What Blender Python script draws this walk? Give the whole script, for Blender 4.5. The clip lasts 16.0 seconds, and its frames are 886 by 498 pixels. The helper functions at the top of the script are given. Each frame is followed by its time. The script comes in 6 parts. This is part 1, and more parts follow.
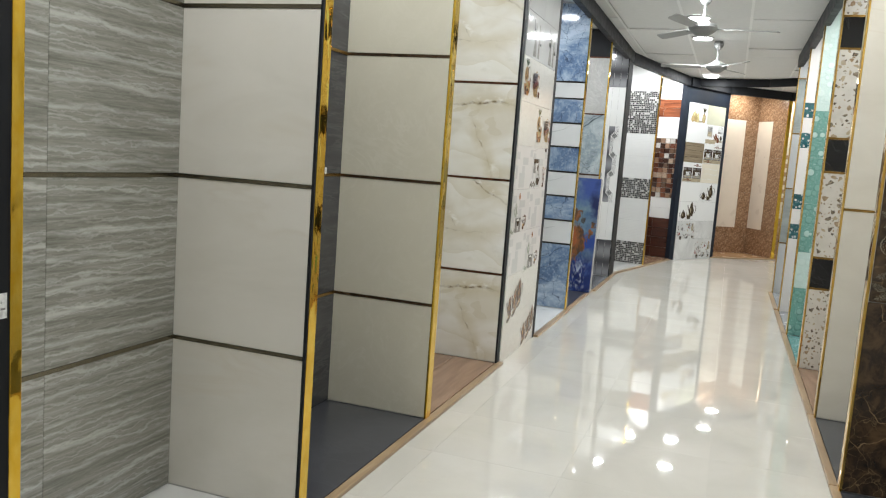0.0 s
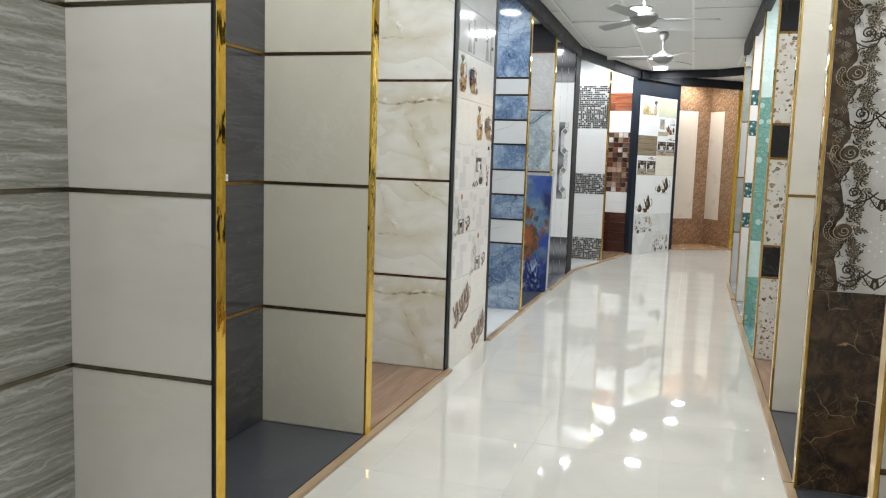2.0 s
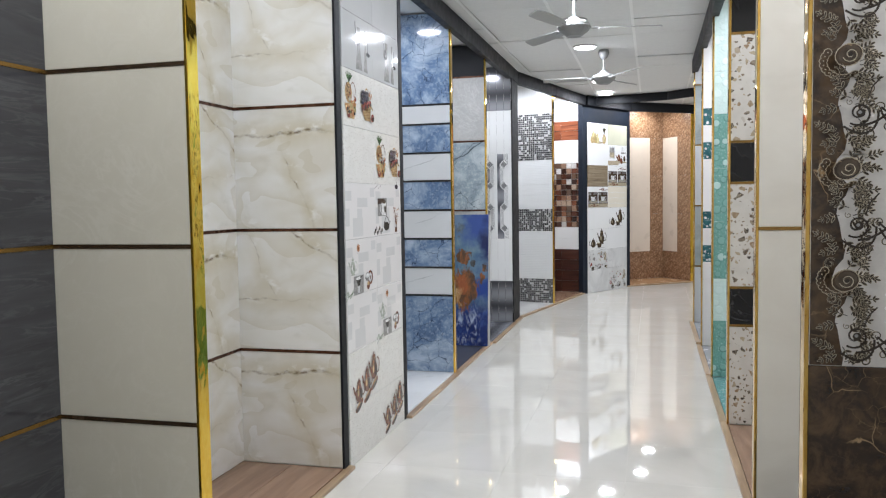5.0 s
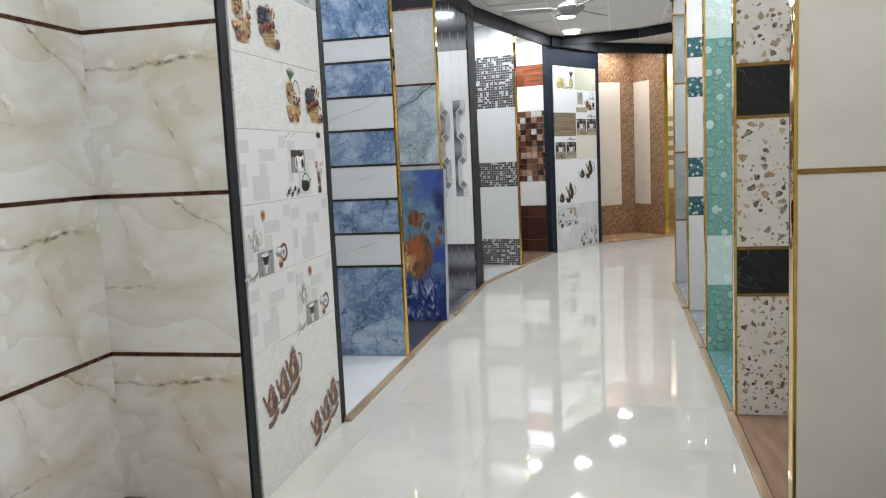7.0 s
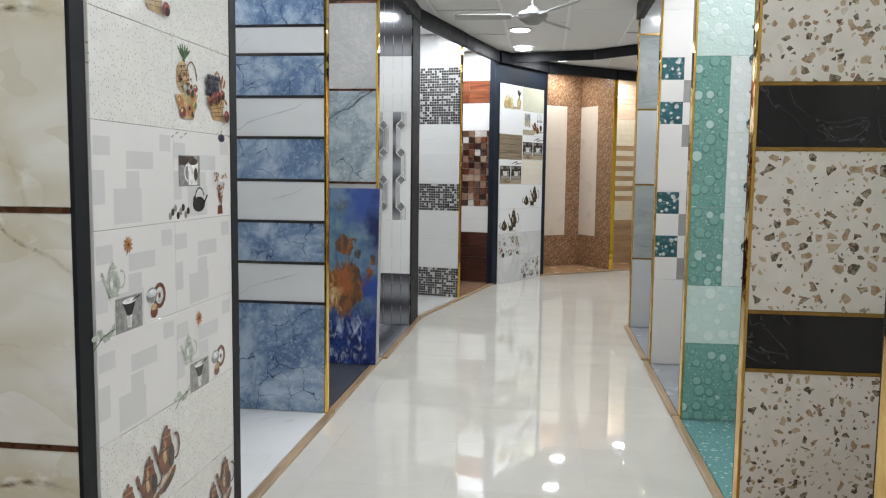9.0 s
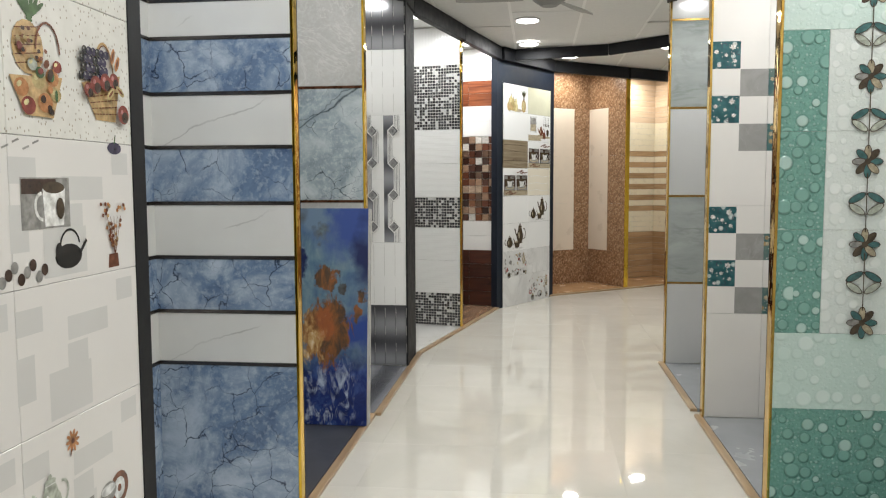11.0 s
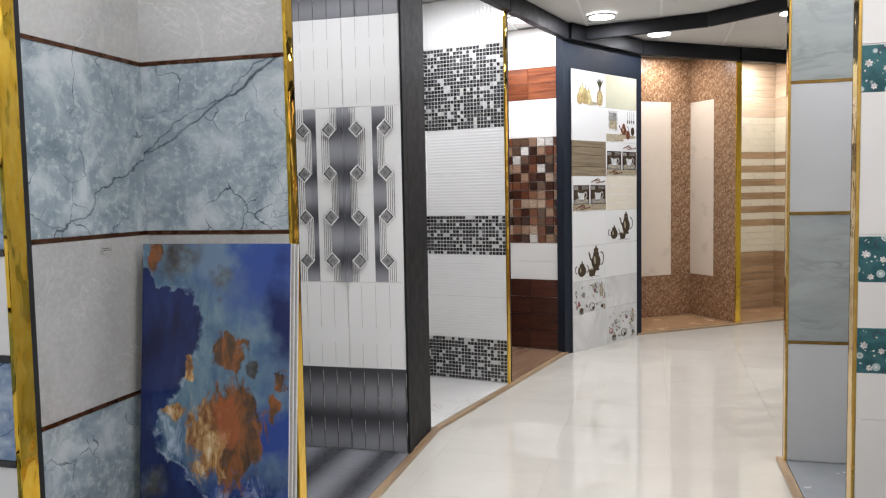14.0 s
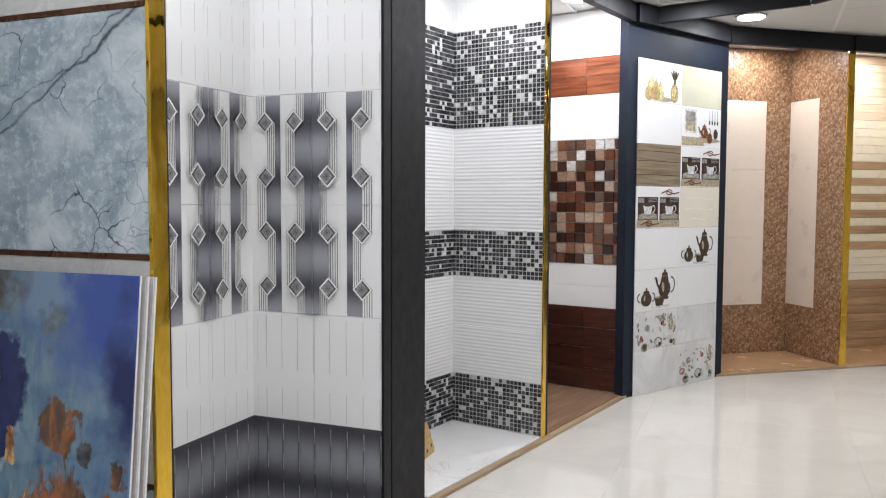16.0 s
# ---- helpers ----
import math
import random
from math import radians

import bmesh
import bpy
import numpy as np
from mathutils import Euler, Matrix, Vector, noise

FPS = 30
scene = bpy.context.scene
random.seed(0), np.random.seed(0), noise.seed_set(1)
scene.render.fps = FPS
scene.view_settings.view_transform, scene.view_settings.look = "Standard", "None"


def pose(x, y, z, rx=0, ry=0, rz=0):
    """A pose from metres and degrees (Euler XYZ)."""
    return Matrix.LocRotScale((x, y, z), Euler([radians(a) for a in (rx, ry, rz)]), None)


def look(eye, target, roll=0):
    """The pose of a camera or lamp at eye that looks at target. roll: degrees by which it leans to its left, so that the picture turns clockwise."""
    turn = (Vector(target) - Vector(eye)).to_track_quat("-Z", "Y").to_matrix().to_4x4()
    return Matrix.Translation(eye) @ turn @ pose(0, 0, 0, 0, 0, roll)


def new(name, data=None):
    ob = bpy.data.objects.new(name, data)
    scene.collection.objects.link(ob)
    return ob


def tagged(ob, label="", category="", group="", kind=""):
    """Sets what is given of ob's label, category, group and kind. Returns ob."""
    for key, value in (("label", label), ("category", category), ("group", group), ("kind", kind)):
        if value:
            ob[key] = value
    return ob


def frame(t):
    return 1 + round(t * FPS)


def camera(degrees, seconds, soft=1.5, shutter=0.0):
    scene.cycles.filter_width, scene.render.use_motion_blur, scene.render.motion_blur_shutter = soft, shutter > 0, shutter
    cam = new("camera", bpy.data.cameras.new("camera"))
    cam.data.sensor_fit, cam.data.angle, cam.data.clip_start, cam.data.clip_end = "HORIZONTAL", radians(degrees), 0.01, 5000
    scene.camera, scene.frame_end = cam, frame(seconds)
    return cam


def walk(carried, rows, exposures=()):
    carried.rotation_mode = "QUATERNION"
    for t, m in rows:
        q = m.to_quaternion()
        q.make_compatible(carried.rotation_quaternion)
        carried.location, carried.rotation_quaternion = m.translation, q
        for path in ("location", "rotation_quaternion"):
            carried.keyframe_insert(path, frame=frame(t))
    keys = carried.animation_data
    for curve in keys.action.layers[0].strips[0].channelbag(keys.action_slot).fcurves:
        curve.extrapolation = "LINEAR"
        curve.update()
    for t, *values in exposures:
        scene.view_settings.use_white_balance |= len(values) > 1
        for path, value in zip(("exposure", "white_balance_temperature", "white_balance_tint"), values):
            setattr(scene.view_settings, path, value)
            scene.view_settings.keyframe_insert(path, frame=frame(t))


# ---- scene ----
cam = camera(58.5, 16.0, soft=1.2)
PATH = [
    (0, (-0.011, -0.161, 1.358), (-0.676, 1.71, 1.122), 4.2),
    (0.5, (-0.005, -0.134, 1.355), (-0.637, 1.749, 1.127), 3.6),
    (1, (0.007, -0.127, 1.353), (-0.611, 1.761, 1.123), 3.2),
    (1.5, (0.033, -0.067, 1.344), (-0.57, 1.826, 1.113), 2.7),
    (2, (0.088, 0.076, 1.351), (-0.502, 1.974, 1.128), 1.8),
    (2.5, (0.108, 0.214, 1.333), (-0.477, 2.114, 1.114), 1.6),
    (3, (0.114, 0.421, 1.342), (-0.458, 2.324, 1.113), -0.3),
    (3.5, (0.176, 0.638, 1.329), (-0.479, 2.515, 1.113), -2.8),
    (4, (0.214, 0.851, 1.34), (-0.507, 2.704, 1.123), -3.5),
    (4.5, (0.194, 1.019, 1.341), (-0.429, 2.912, 1.168), -1.9),
    (5, (0.153, 1.147, 1.36), (-0.358, 3.077, 1.237), -0.9),
    (7.5, (0.039, 2.355, 1.307), (-0.392, 4.293, 1.065), -2.7),
    (8, (0.03, 2.561, 1.319), (-0.383, 4.507, 1.111), -2.5),
    (8.5, (-0.072, 2.752, 1.325), (-0.368, 4.72, 1.134), -0.4),
    (9, (-0.176, 2.947, 1.324), (-0.428, 4.922, 1.137), 0.7),
    (11.5, (-0.378, 4.235, 1.368), (-0.617, 6.215, 1.211), -0.5),
    (12, (-0.359, 4.506, 1.363), (-0.63, 6.482, 1.216), -0.7),
    (12.5, (-0.335, 4.812, 1.382), (-0.605, 6.789, 1.238), -0.9),
    (13, (-0.222, 5.117, 1.376), (-0.576, 7.081, 1.249), -1.1),
    (13.5, (-0.101, 5.41, 1.381), (-0.533, 7.358, 1.248), -0.9),
    (14, (-0.051, 5.719, 1.387), (-0.568, 7.646, 1.249), -1.1),
    (14.5, (0.008, 5.981, 1.392), (-0.652, 7.864, 1.262), -0.5),
    (15, (0.095, 6.256, 1.408), (-0.678, 8.096, 1.275), -0.4),
    (15.5, (0.137, 6.487, 1.381), (-0.643, 8.324, 1.256), -0.1),
    (16, (0.104, 6.78, 1.408), (-0.642, 8.632, 1.287), 0.2),
]
walk(cam, [(t, look(eye, target, roll)) for t, eye, target, roll in PATH],
     exposures=[(0.0, 0.09, 6400, 8), (1.5, 0.11, 6300, 8), (3.5, 0.10, 6080, 12), (5.0, 0.07, 6000, 13), (7.5, -0.12, 6150, 10), (9.0, -0.16, 6200, 10), (11.5, -0.13, 6750, 9), (12.0, -0.15, 6500, 13), (12.6, -0.11, 6430, 16), (14.0, -0.03, 6380, 15), (15.0, 0.06, 6230, 15), (16.0, 0.03, 6270, 15)])

# ---- light: white ceiling downlights, a warmer one in the pebble booth ----
world = bpy.data.worlds.new("world")
scene.world = world
world.use_nodes = True
world.node_tree.nodes["Background"].inputs[0].default_value = (0.9, 0.95, 1.0, 1)
world.node_tree.nodes["Background"].inputs[1].default_value = 0.05
HALL_W, BOOTH_W, CEIL = 11.0, 6.5, 2.79


# ---- material helpers ----
def C(r, g, b):
    """sRGB bytes to a linear colour."""
    f = lambda v: (v / 255 / 12.92) if v <= 10 else ((v / 255 + 0.055) / 1.055) ** 2.4
    return (f(r), f(g), f(b), 1)


class Mat:
    """A small node builder round one material."""

    def __init__(self, name, rough=0.4, metal=0.0, coat=0.0, color=None):
        self.m = bpy.data.materials.new(name)
        self.m.use_nodes = True
        self.t = self.m.node_tree
        self.b = self.t.nodes["Principled BSDF"]
        self.b.inputs["Roughness"].default_value = rough
        self.b.inputs["Metallic"].default_value = metal
        self.b.inputs["Coat Weight"].default_value = coat
        self.b.inputs["Coat Roughness"].default_value = 0.05
        if color:
            self.b.inputs["Base Color"].default_value = color

    def put(self, socket, value):
        if hasattr(value, "links"):
            self.t.links.new(value, socket)
        elif value is not None:
            socket.default_value = value

    def n(self, kind, props=(), **ins):
        node = self.t.nodes.new(kind)
        for k, v in dict(props).items():
            setattr(node, k, v)
        for k, v in ins.items():
            self.put(node.inputs[int(k[1:]) if k[0] == "i" and k[1:].isdigit() else k], v)
        return node

    def coords(self, scale=(1, 1, 1), rot=(0, 0, 0), rnd=0.0, loc=(0, 0, 0)):
        tc = self.n("ShaderNodeTexCoord").outputs["Object"]
        mp = self.n("ShaderNodeMapping", i0=tc, Location=loc, Rotation=[radians(a) for a in rot], Scale=scale)
        if rnd:
            r = self.n("ShaderNodeObjectInfo").outputs["Random"]
            k = self.n("ShaderNodeMath", {"operation": "MULTIPLY"}, i0=r, i1=rnd).outputs[0]
            return self.n("ShaderNodeVectorMath", {"operation": "ADD"}, i0=mp.outputs[0], i1=k).outputs[0]
        return mp.outputs[0]

    def noise(self, vec, scale, detail=4.0, rough=0.55, dist=0.0):
        return self.n("ShaderNodeTexNoise", Vector=vec, Scale=scale, Detail=detail, Roughness=rough, Distortion=dist).outputs["Fac"]

    def ramp(self, fac, stops, mode="LINEAR"):
        node = self.n("ShaderNodeValToRGB", i0=fac)
        r = node.color_ramp
        r.interpolation = mode
        while len(r.elements) < len(stops):
            r.elements.new(1.0)
        for e, (p, c) in zip(r.elements, stops):
            e.position, e.color = p, c
        return node.outputs[0]

    def val(self, fac, a, b, lo=0.0, hi=1.0):
        return self.n("ShaderNodeMapRange", Value=fac, i1=a, i2=b, i3=lo, i4=hi).outputs[0]

    def mix(self, fac, a, b, blend="MIX"):
        node = self.n("ShaderNodeMix", {"data_type": "RGBA", "blend_type": blend})
        self.put(node.inputs[0], fac), self.put(node.inputs[6], a), self.put(node.inputs[7], b)
        return node.outputs[2]

    def math(self, op, a, b=None):
        return self.n("ShaderNodeMath", {"operation": op}, i0=a, i1=b).outputs[0]

    def vein(self, vec, scale, width, dist=1.5, detail=5.0, rough=0.6):
        """1 on thin winding lines, 0 elsewhere."""
        d = self.math("ABSOLUTE", self.math("SUBTRACT", self.noise(vec, scale, detail, rough, dist), 0.5))
        return self.val(d, 0.0, width, 1.0, 0.0)

    def cracks(self, vec, scale, width, warp=0.12, wscale=6.0):
        """1 on a branching net of fine cracks: the warped edges of cells."""
        n = self.n("ShaderNodeTexNoise", Vector=vec, Scale=wscale, Detail=5.0).outputs["Color"]
        off = self.n("ShaderNodeVectorMath", {"operation": "SCALE"}, i0=n, Scale=warp).outputs[0]
        v = self.n("ShaderNodeVectorMath", {"operation": "ADD"}, i0=vec, i1=off).outputs[0]
        d = self.n("ShaderNodeTexVoronoi", {"feature": "DISTANCE_TO_EDGE"}, Vector=v, Scale=scale).outputs["Distance"]
        return self.val(d, 0.0, width, 1.0, 0.0)

    def streak(self, slope, at, width, amp=0.12, nscale=4.0, seed=0.0, steep=False, detail=6.0):
        """1 along one wandering vein that crosses the tile: z = at + slope * x, or for a steep one x = at + slope * z, bent by noise."""
        c = self.coords(loc=(seed, 0, 0))
        o = self.n("ShaderNodeSeparateXYZ", i0=self.n("ShaderNodeTexCoord").outputs["Object"])
        wob = self.math("MULTIPLY", self.math("SUBTRACT", self.noise(c, nscale, detail, 0.55), 0.5), amp * 2)
        a, b = (o.outputs[0], o.outputs[2]) if steep else (o.outputs[2], o.outputs[0])
        d = self.math("SUBTRACT", a, self.math("ADD", self.math("MULTIPLY", b, slope), self.math("ADD", wob, at)))
        line = self.val(self.math("ABSOLUTE", d), 0.0, width, 1.0, 0.0)
        return self.math("MULTIPLY", line, self.val(self.noise(c, 7, 3), 0.3, 0.55, 0.35, 1.0))

    def bump(self, height, strength=0.2, distance=0.002):
        self.put(self.b.inputs["Normal"], self.n("ShaderNodeBump", Strength=strength, Distance=distance, Height=height).outputs[0])

    def done(self, color=None, rough=None):
        self.put(self.b.inputs["Base Color"], color)
        self.put(self.b.inputs["Roughness"], rough)
        return self.m


def plain(name, color, rough=0.4, metal=0.0, coat=0.0, vary=0.06, scale=6.0, bump=0.05):
    """A painted or bare surface with faint blotches and grain."""
    k = Mat(name, rough, metal, coat)
    v = k.coords(rnd=7.0)
    n = k.noise(v, scale, 5)
    dark = tuple(c * (1 - vary) for c in color[:3]) + (1,)
    light = tuple(min(1, c * (1 + vary)) for c in color[:3]) + (1,)
    g = k.noise(v, 180, 2)
    k.bump(k.math("ADD", n, k.math("MULTIPLY", g, 0.3)), bump, 0.002)
    return k.done(k.ramp(n, [(0.3, dark), (0.7, light)]), k.val(n, 0.3, 0.7, rough * 0.85, min(1, rough * 1.15)))


def marble(name, base, cloud, vein, vscale=2.0, vwidth=0.02, vamount=0.8, cscale=2.5, rough=0.12, dist=1.5, rnd=0.0, fine=0.0, fscale=9.0, loc=(0, 0, 0), rot=(0, 0, 0), stretch=(1, 1, 1), cdist=0.8, grain=0.0, vdetail=5.0, vrough=0.6):
    k = Mat(name, rough, coat=0.15)
    v = k.coords(rnd=rnd, loc=loc, rot=rot, scale=stretch)
    col = k.mix(k.val(k.noise(v, cscale, 6, 0.6, cdist), 0.35, 0.65), base, cloud)
    if grain:
        col = k.mix(k.math("MULTIPLY", k.val(k.noise(v, 45, 4, 0.7), 0.45, 0.62), grain), col, (0.8, 0.85, 0.87, 1))
    if fine:
        col = k.mix(k.math("MULTIPLY", k.vein(v, fscale, 0.035, 1.0), fine), col, vein)
    mask = k.val(k.noise(v, vscale * 0.8, 2), 0.42, 0.62)
    vv = k.math("MULTIPLY", k.math("MULTIPLY", k.vein(v, vscale, vwidth, dist, vdetail, vrough), mask), vamount)
    return k.done(k.mix(vv, col, vein))


# ---- materials ----
M_floor = marble("polished_floor_tile", C(208, 204, 194), C(200, 196, 185), C(186, 178, 164), 1.3, 0.012, 0.12, 1.5, 0.018, rnd=9.0)
M_grout = plain("floor_grout", C(198, 193, 182), 0.4)
M_ceiling = plain("mineral_ceiling_tile", C(222, 222, 220), 0.9, vary=0.03, scale=30, bump=0.15)
M_tbar = plain("ceiling_grid_bar", C(236, 236, 234), 0.5, vary=0.02)
M_black = plain("black_laminate", C(24, 25, 28), 0.55, vary=0.25, scale=14, bump=0.1)
M_navy = plain("dark_blue_black_board", C(28, 35, 46), 0.55, vary=0.2, scale=9, bump=0.08)
for _m in (M_black, M_navy):
    _m.node_tree.nodes["Principled BSDF"].inputs["Specular IOR Level"].default_value = 0.22
M_core = plain("painted_board", C(206, 204, 198), 0.6)
M_wallpaint = plain("painted_wall", C(205, 203, 198), 0.7)


def gold():
    k = Mat("polished_brass_trim", 0.05, 1.0)
    v = k.coords(scale=(1, 1, 0.5), rnd=5.0)
    k.bump(k.noise(v, 7, 3), 0.55, 0.010)
    n = k.noise(v, 40, 3)
    return k.done(k.ramp(n, [(0.35, C(232, 186, 58)), (0.7, C(244, 206, 92))]), k.val(n, 0.3, 0.7, 0.025, 0.08))


M_gold = gold()
M_rose = gold()
M_rose.name = "bronze_gold_trim"
for _n in M_rose.node_tree.nodes:
    if _n.type == "VALTORGB":
        _n.color_ramp.elements[0].color, _n.color_ramp.elements[1].color = C(212, 168, 84), C(230, 194, 112)
M_bronze = plain("dark_bronze_strip", C(92, 74, 54), 0.25, 0.7, vary=0.2, scale=20)
M_olive_strip = plain("olive_grey_metal_strip", C(124, 117, 100), 0.16, 0.9, vary=0.15, scale=20)
M_brown_strip = plain("brown_metal_strip", C(84, 52, 34), 0.28, 0.6, vary=0.2, scale=20)
M_brass_strip = plain("dull_brass_strip", C(158, 124, 66), 0.22, 0.8, vary=0.2, scale=20)
M_steel_strip = plain("dark_steel_strip", C(96, 92, 90), 0.22, 0.8, vary=0.2, scale=20)
M_white_joint = plain("white_grout", C(214, 212, 206), 0.7)


def wave_stone():
    """Grey layered stone: fine horizontal grain and thin pale wavy lines."""
    k = Mat("grey_wave_stone_tile", 0.16, coat=0.1)
    v = k.coords(scale=(0.5, 1, 1), rot=(0, -1.5, 0), rnd=3.0)
    band = k.noise(k.coords(scale=(0.6, 1, 9), rot=(0, -1.5, 0), rnd=3.0), 1.6, 5, 0.6, 0.6)
    grain = k.noise(k.coords(scale=(3, 1, 60), rot=(0, -1.5, 0), rnd=3.0), 2.4, 5, 0.65)
    col = k.ramp(k.math("ADD", k.math("MULTIPLY", band, 0.55), k.math("MULTIPLY", grain, 0.45)), [(0.36, C(116, 114, 104)), (0.5, C(145, 143, 133)), (0.64, C(166, 164, 155))])
    for scale, dist, lo, amt, ds in ((3.6, 4.0, 0.86, 0.55, 1.3), (6.8, 5.5, 0.88, 0.42, 1.8), (11.5, 7.5, 0.82, 0.28, 2.4)):
        w = k.n("ShaderNodeTexWave", {"wave_type": "BANDS", "bands_direction": "Z", "wave_profile": "SIN"}, Vector=v, Scale=scale, Distortion=dist, Detail=4.0, i4=ds, i5=0.6).outputs["Fac"]
        line = k.math("MULTIPLY", k.val(w, lo, 0.995), k.val(band, 0.40, 0.58, 0.12, 1.0))
        col = k.mix(k.math("MULTIPLY", line, amt), col, C(206, 204, 197))
        under = k.math("MULTIPLY", k.val(w, lo - 0.42, lo - 0.12), k.val(w, lo - 0.12, lo, 1, 0))
        col = k.mix(k.math("MULTIPLY", under, amt * 0.35), col, C(96, 94, 84))
    return k.done(col)


M_wave = wave_stone()
M_cream = marble("cream_soft_vein_tile", C(228, 223, 212), C(221, 216, 204), C(210, 200, 180), 1.6, 0.06, 0.35, 1.6, 0.14, dist=0.7, vdetail=3.0, rot=(0, 35, 0), stretch=(1, 1, 3), rnd=3.0)
M_slate = marble("dark_slate_tile", C(72, 72, 75), C(61, 61, 64), C(106, 106, 108), 3, 0.05, 0.35, 2.5, 0.09, rot=(0, 14, 0), stretch=(0.8, 1, 6), rnd=4.0)
M_beige = marble("greige_plain_tile", C(210, 204, 184), C(204, 198, 178), C(222, 217, 202), 3, 0.03, 0.3, 2.0, 0.15, rnd=3.0, fine=0.12, fscale=6)


def onyx(name, seed, veins):
    """Clouded ivory onyx: soft overlapping folds, faint bands, broken brown veins with pale crystals beside them.
    veins: (slope, at, width, amount, steep, low, high), drawn only between low and high along the tile."""
    k = Mat(name, 0.09, coat=0.2)
    o = k.n("ShaderNodeSeparateXYZ", i0=k.n("ShaderNodeTexCoord").outputs["Object"])
    v = k.coords(loc=(seed, 0.4, seed * 0.7), rot=(0, 24, 0), scale=(1, 1, 1.5))
    w = k.coords(loc=(seed * 1.7, 0.1, seed), rot=(0, -34, 0), scale=(0.8, 1, 1.9))
    col = k.ramp(k.noise(v, 2.1, 3, 0.5, 0.6), [(0.32, C(212, 207, 193)), (0.46, C(224, 222, 214)), (0.6, C(231, 230, 226)), (0.74, C(236, 236, 234))])
    saw = k.math("FRACT", k.math("MULTIPLY", k.noise(w, 1.5, 3, 0.45, 0.9), 5.0))
    col = k.mix(k.math("MULTIPLY", k.math("POWER", saw, 2.2), 0.38), col, C(194, 185, 158))
    col = k.mix(k.val(k.noise(w, 4.2, 4, 0.6, 1.0), 0.56, 0.72, 0, 0.32), col, C(190, 186, 172))
    pale = k.val(k.noise(v, 11, 4, 0.6), 0.54, 0.64)
    speck = k.val(k.noise(v, 30, 3, 0.6), 0.44, 0.56)
    for i, (slope, at, width, amount, steep, low, high) in enumerate(veins):
        run = o.outputs[2] if steep else o.outputs[0]
        span = k.math("MULTIPLY", k.val(run, low, low + 0.08), k.val(run, high - 0.08, high, 1, 0))
        halo = k.math("MULTIPLY", k.streak(slope, at, 0.075, 0.085, 3.4, seed + i, steep, 4.5), span)
        col = k.mix(k.math("MULTIPLY", halo, 0.6 * amount), col, C(190, 178, 142))
        crystal = k.math("MULTIPLY", k.math("MULTIPLY", k.streak(slope, at + 0.02, 0.05, 0.085, 3.4, seed + i, steep, 4.5), pale), span)
        col = k.mix(k.math("MULTIPLY", crystal, 0.7), col, C(238, 238, 235))
        line = k.math("MULTIPLY", k.math("MULTIPLY", k.streak(slope, at, width, 0.085, 3.4, seed + i, steep, 4.5), span), k.math("ADD", k.math("MULTIPLY", speck, 0.6), 0.3))
        line = k.math("MULTIPLY", line, k.val(k.noise(w, 5.5, 3), 0.42, 0.56, 0.12, 1.0))
        col = k.mix(k.math("MULTIPLY", line, amount), col, C(92, 70, 38))
    return k.done(col)


M_onyx = onyx("white_onyx_tile", 2.0, [(-0.05, 0.48, 0.011, 1.0, False, -0.1, 0.8), (-0.46, 0.44, 0.009, 1.0, True, -0.06, 0.42), (-0.2, 0.03, 0.006, 0.4, False, -0.1, 0.7)])
M_onyx2 = onyx("white_onyx_tile_b", 5.0, [(-0.6, 0.78, 0.010, 0.9, False, 0.26, 0.7), (0.02, 0.25, 0.006, 0.5, False, -0.1, 0.8), (-0.5, 0.36, 0.006, 0.5, True, 0.25, 0.66)])


def cracked(name, lo, mid, hi, vein, scale, width, rnd, grain, streaks=(), warp=0.16, cscale=3.0, open_=0.47):
    """Clouded marble with a branching net of dark cracks."""
    k = Mat(name, 0.11, coat=0.15)
    v = k.coords(rnd=rnd)
    col = k.ramp(k.noise(v, cscale, 7, 0.62, 0.8), [(0.29, lo), (0.47, mid), (0.66, hi)])
    col = k.mix(k.math("MULTIPLY", k.val(k.noise(v, 34, 4, 0.7), 0.5, 0.66), grain), col, hi)
    net = k.math("MULTIPLY", k.cracks(v, scale, width, warp), k.val(k.noise(v, scale * 0.9, 3), open_, open_ + 0.14))
    fine = k.math("MULTIPLY", k.cracks(v, scale * 2.6, width * 1.6, warp * 0.6, 12.0), k.val(k.noise(v, 3.1, 3), 0.5, 0.66, 0, 0.6))
    col = k.mix(k.math("MAXIMUM", net, fine), col, vein)
    for slope, at, w, amp, sd in streaks:
        col = k.mix(k.math("MULTIPLY", k.streak(slope, at, w * 6, amp, 4.5, sd), 0.45), col, lo)
        col = k.mix(k.streak(slope, at, w, amp, 4.5, sd), col, vein)
    return k.done(col)


M_bluem = cracked("blue_marble_tile", C(70, 90, 122), C(112, 134, 162), C(184, 197, 210), C(34, 46, 68), 7.5, 0.020, 6.0, 0.5, cscale=3.8, open_=0.40)


def white_marble():
    k = Mat("white_marble_tile", 0.11, coat=0.15)
    v = k.coords(rnd=8.0)
    col = k.ramp(k.noise(v, 1.6, 4), [(0.35, C(212, 212, 209)), (0.65, C(224, 224, 221))])
    for slope, at, w, amp, sd in ((0.45, -0.02, 0.006, 0.12, 2.0),):
        m = k.math("MULTIPLY", k.streak(slope, at, w, amp, 2.6, sd), k.val(k.noise(v, 2.2, 2), 0.5, 0.6))
        col = k.mix(k.math("MULTIPLY", m, 0.6), col, C(140, 138, 136))
    return k.done(col)


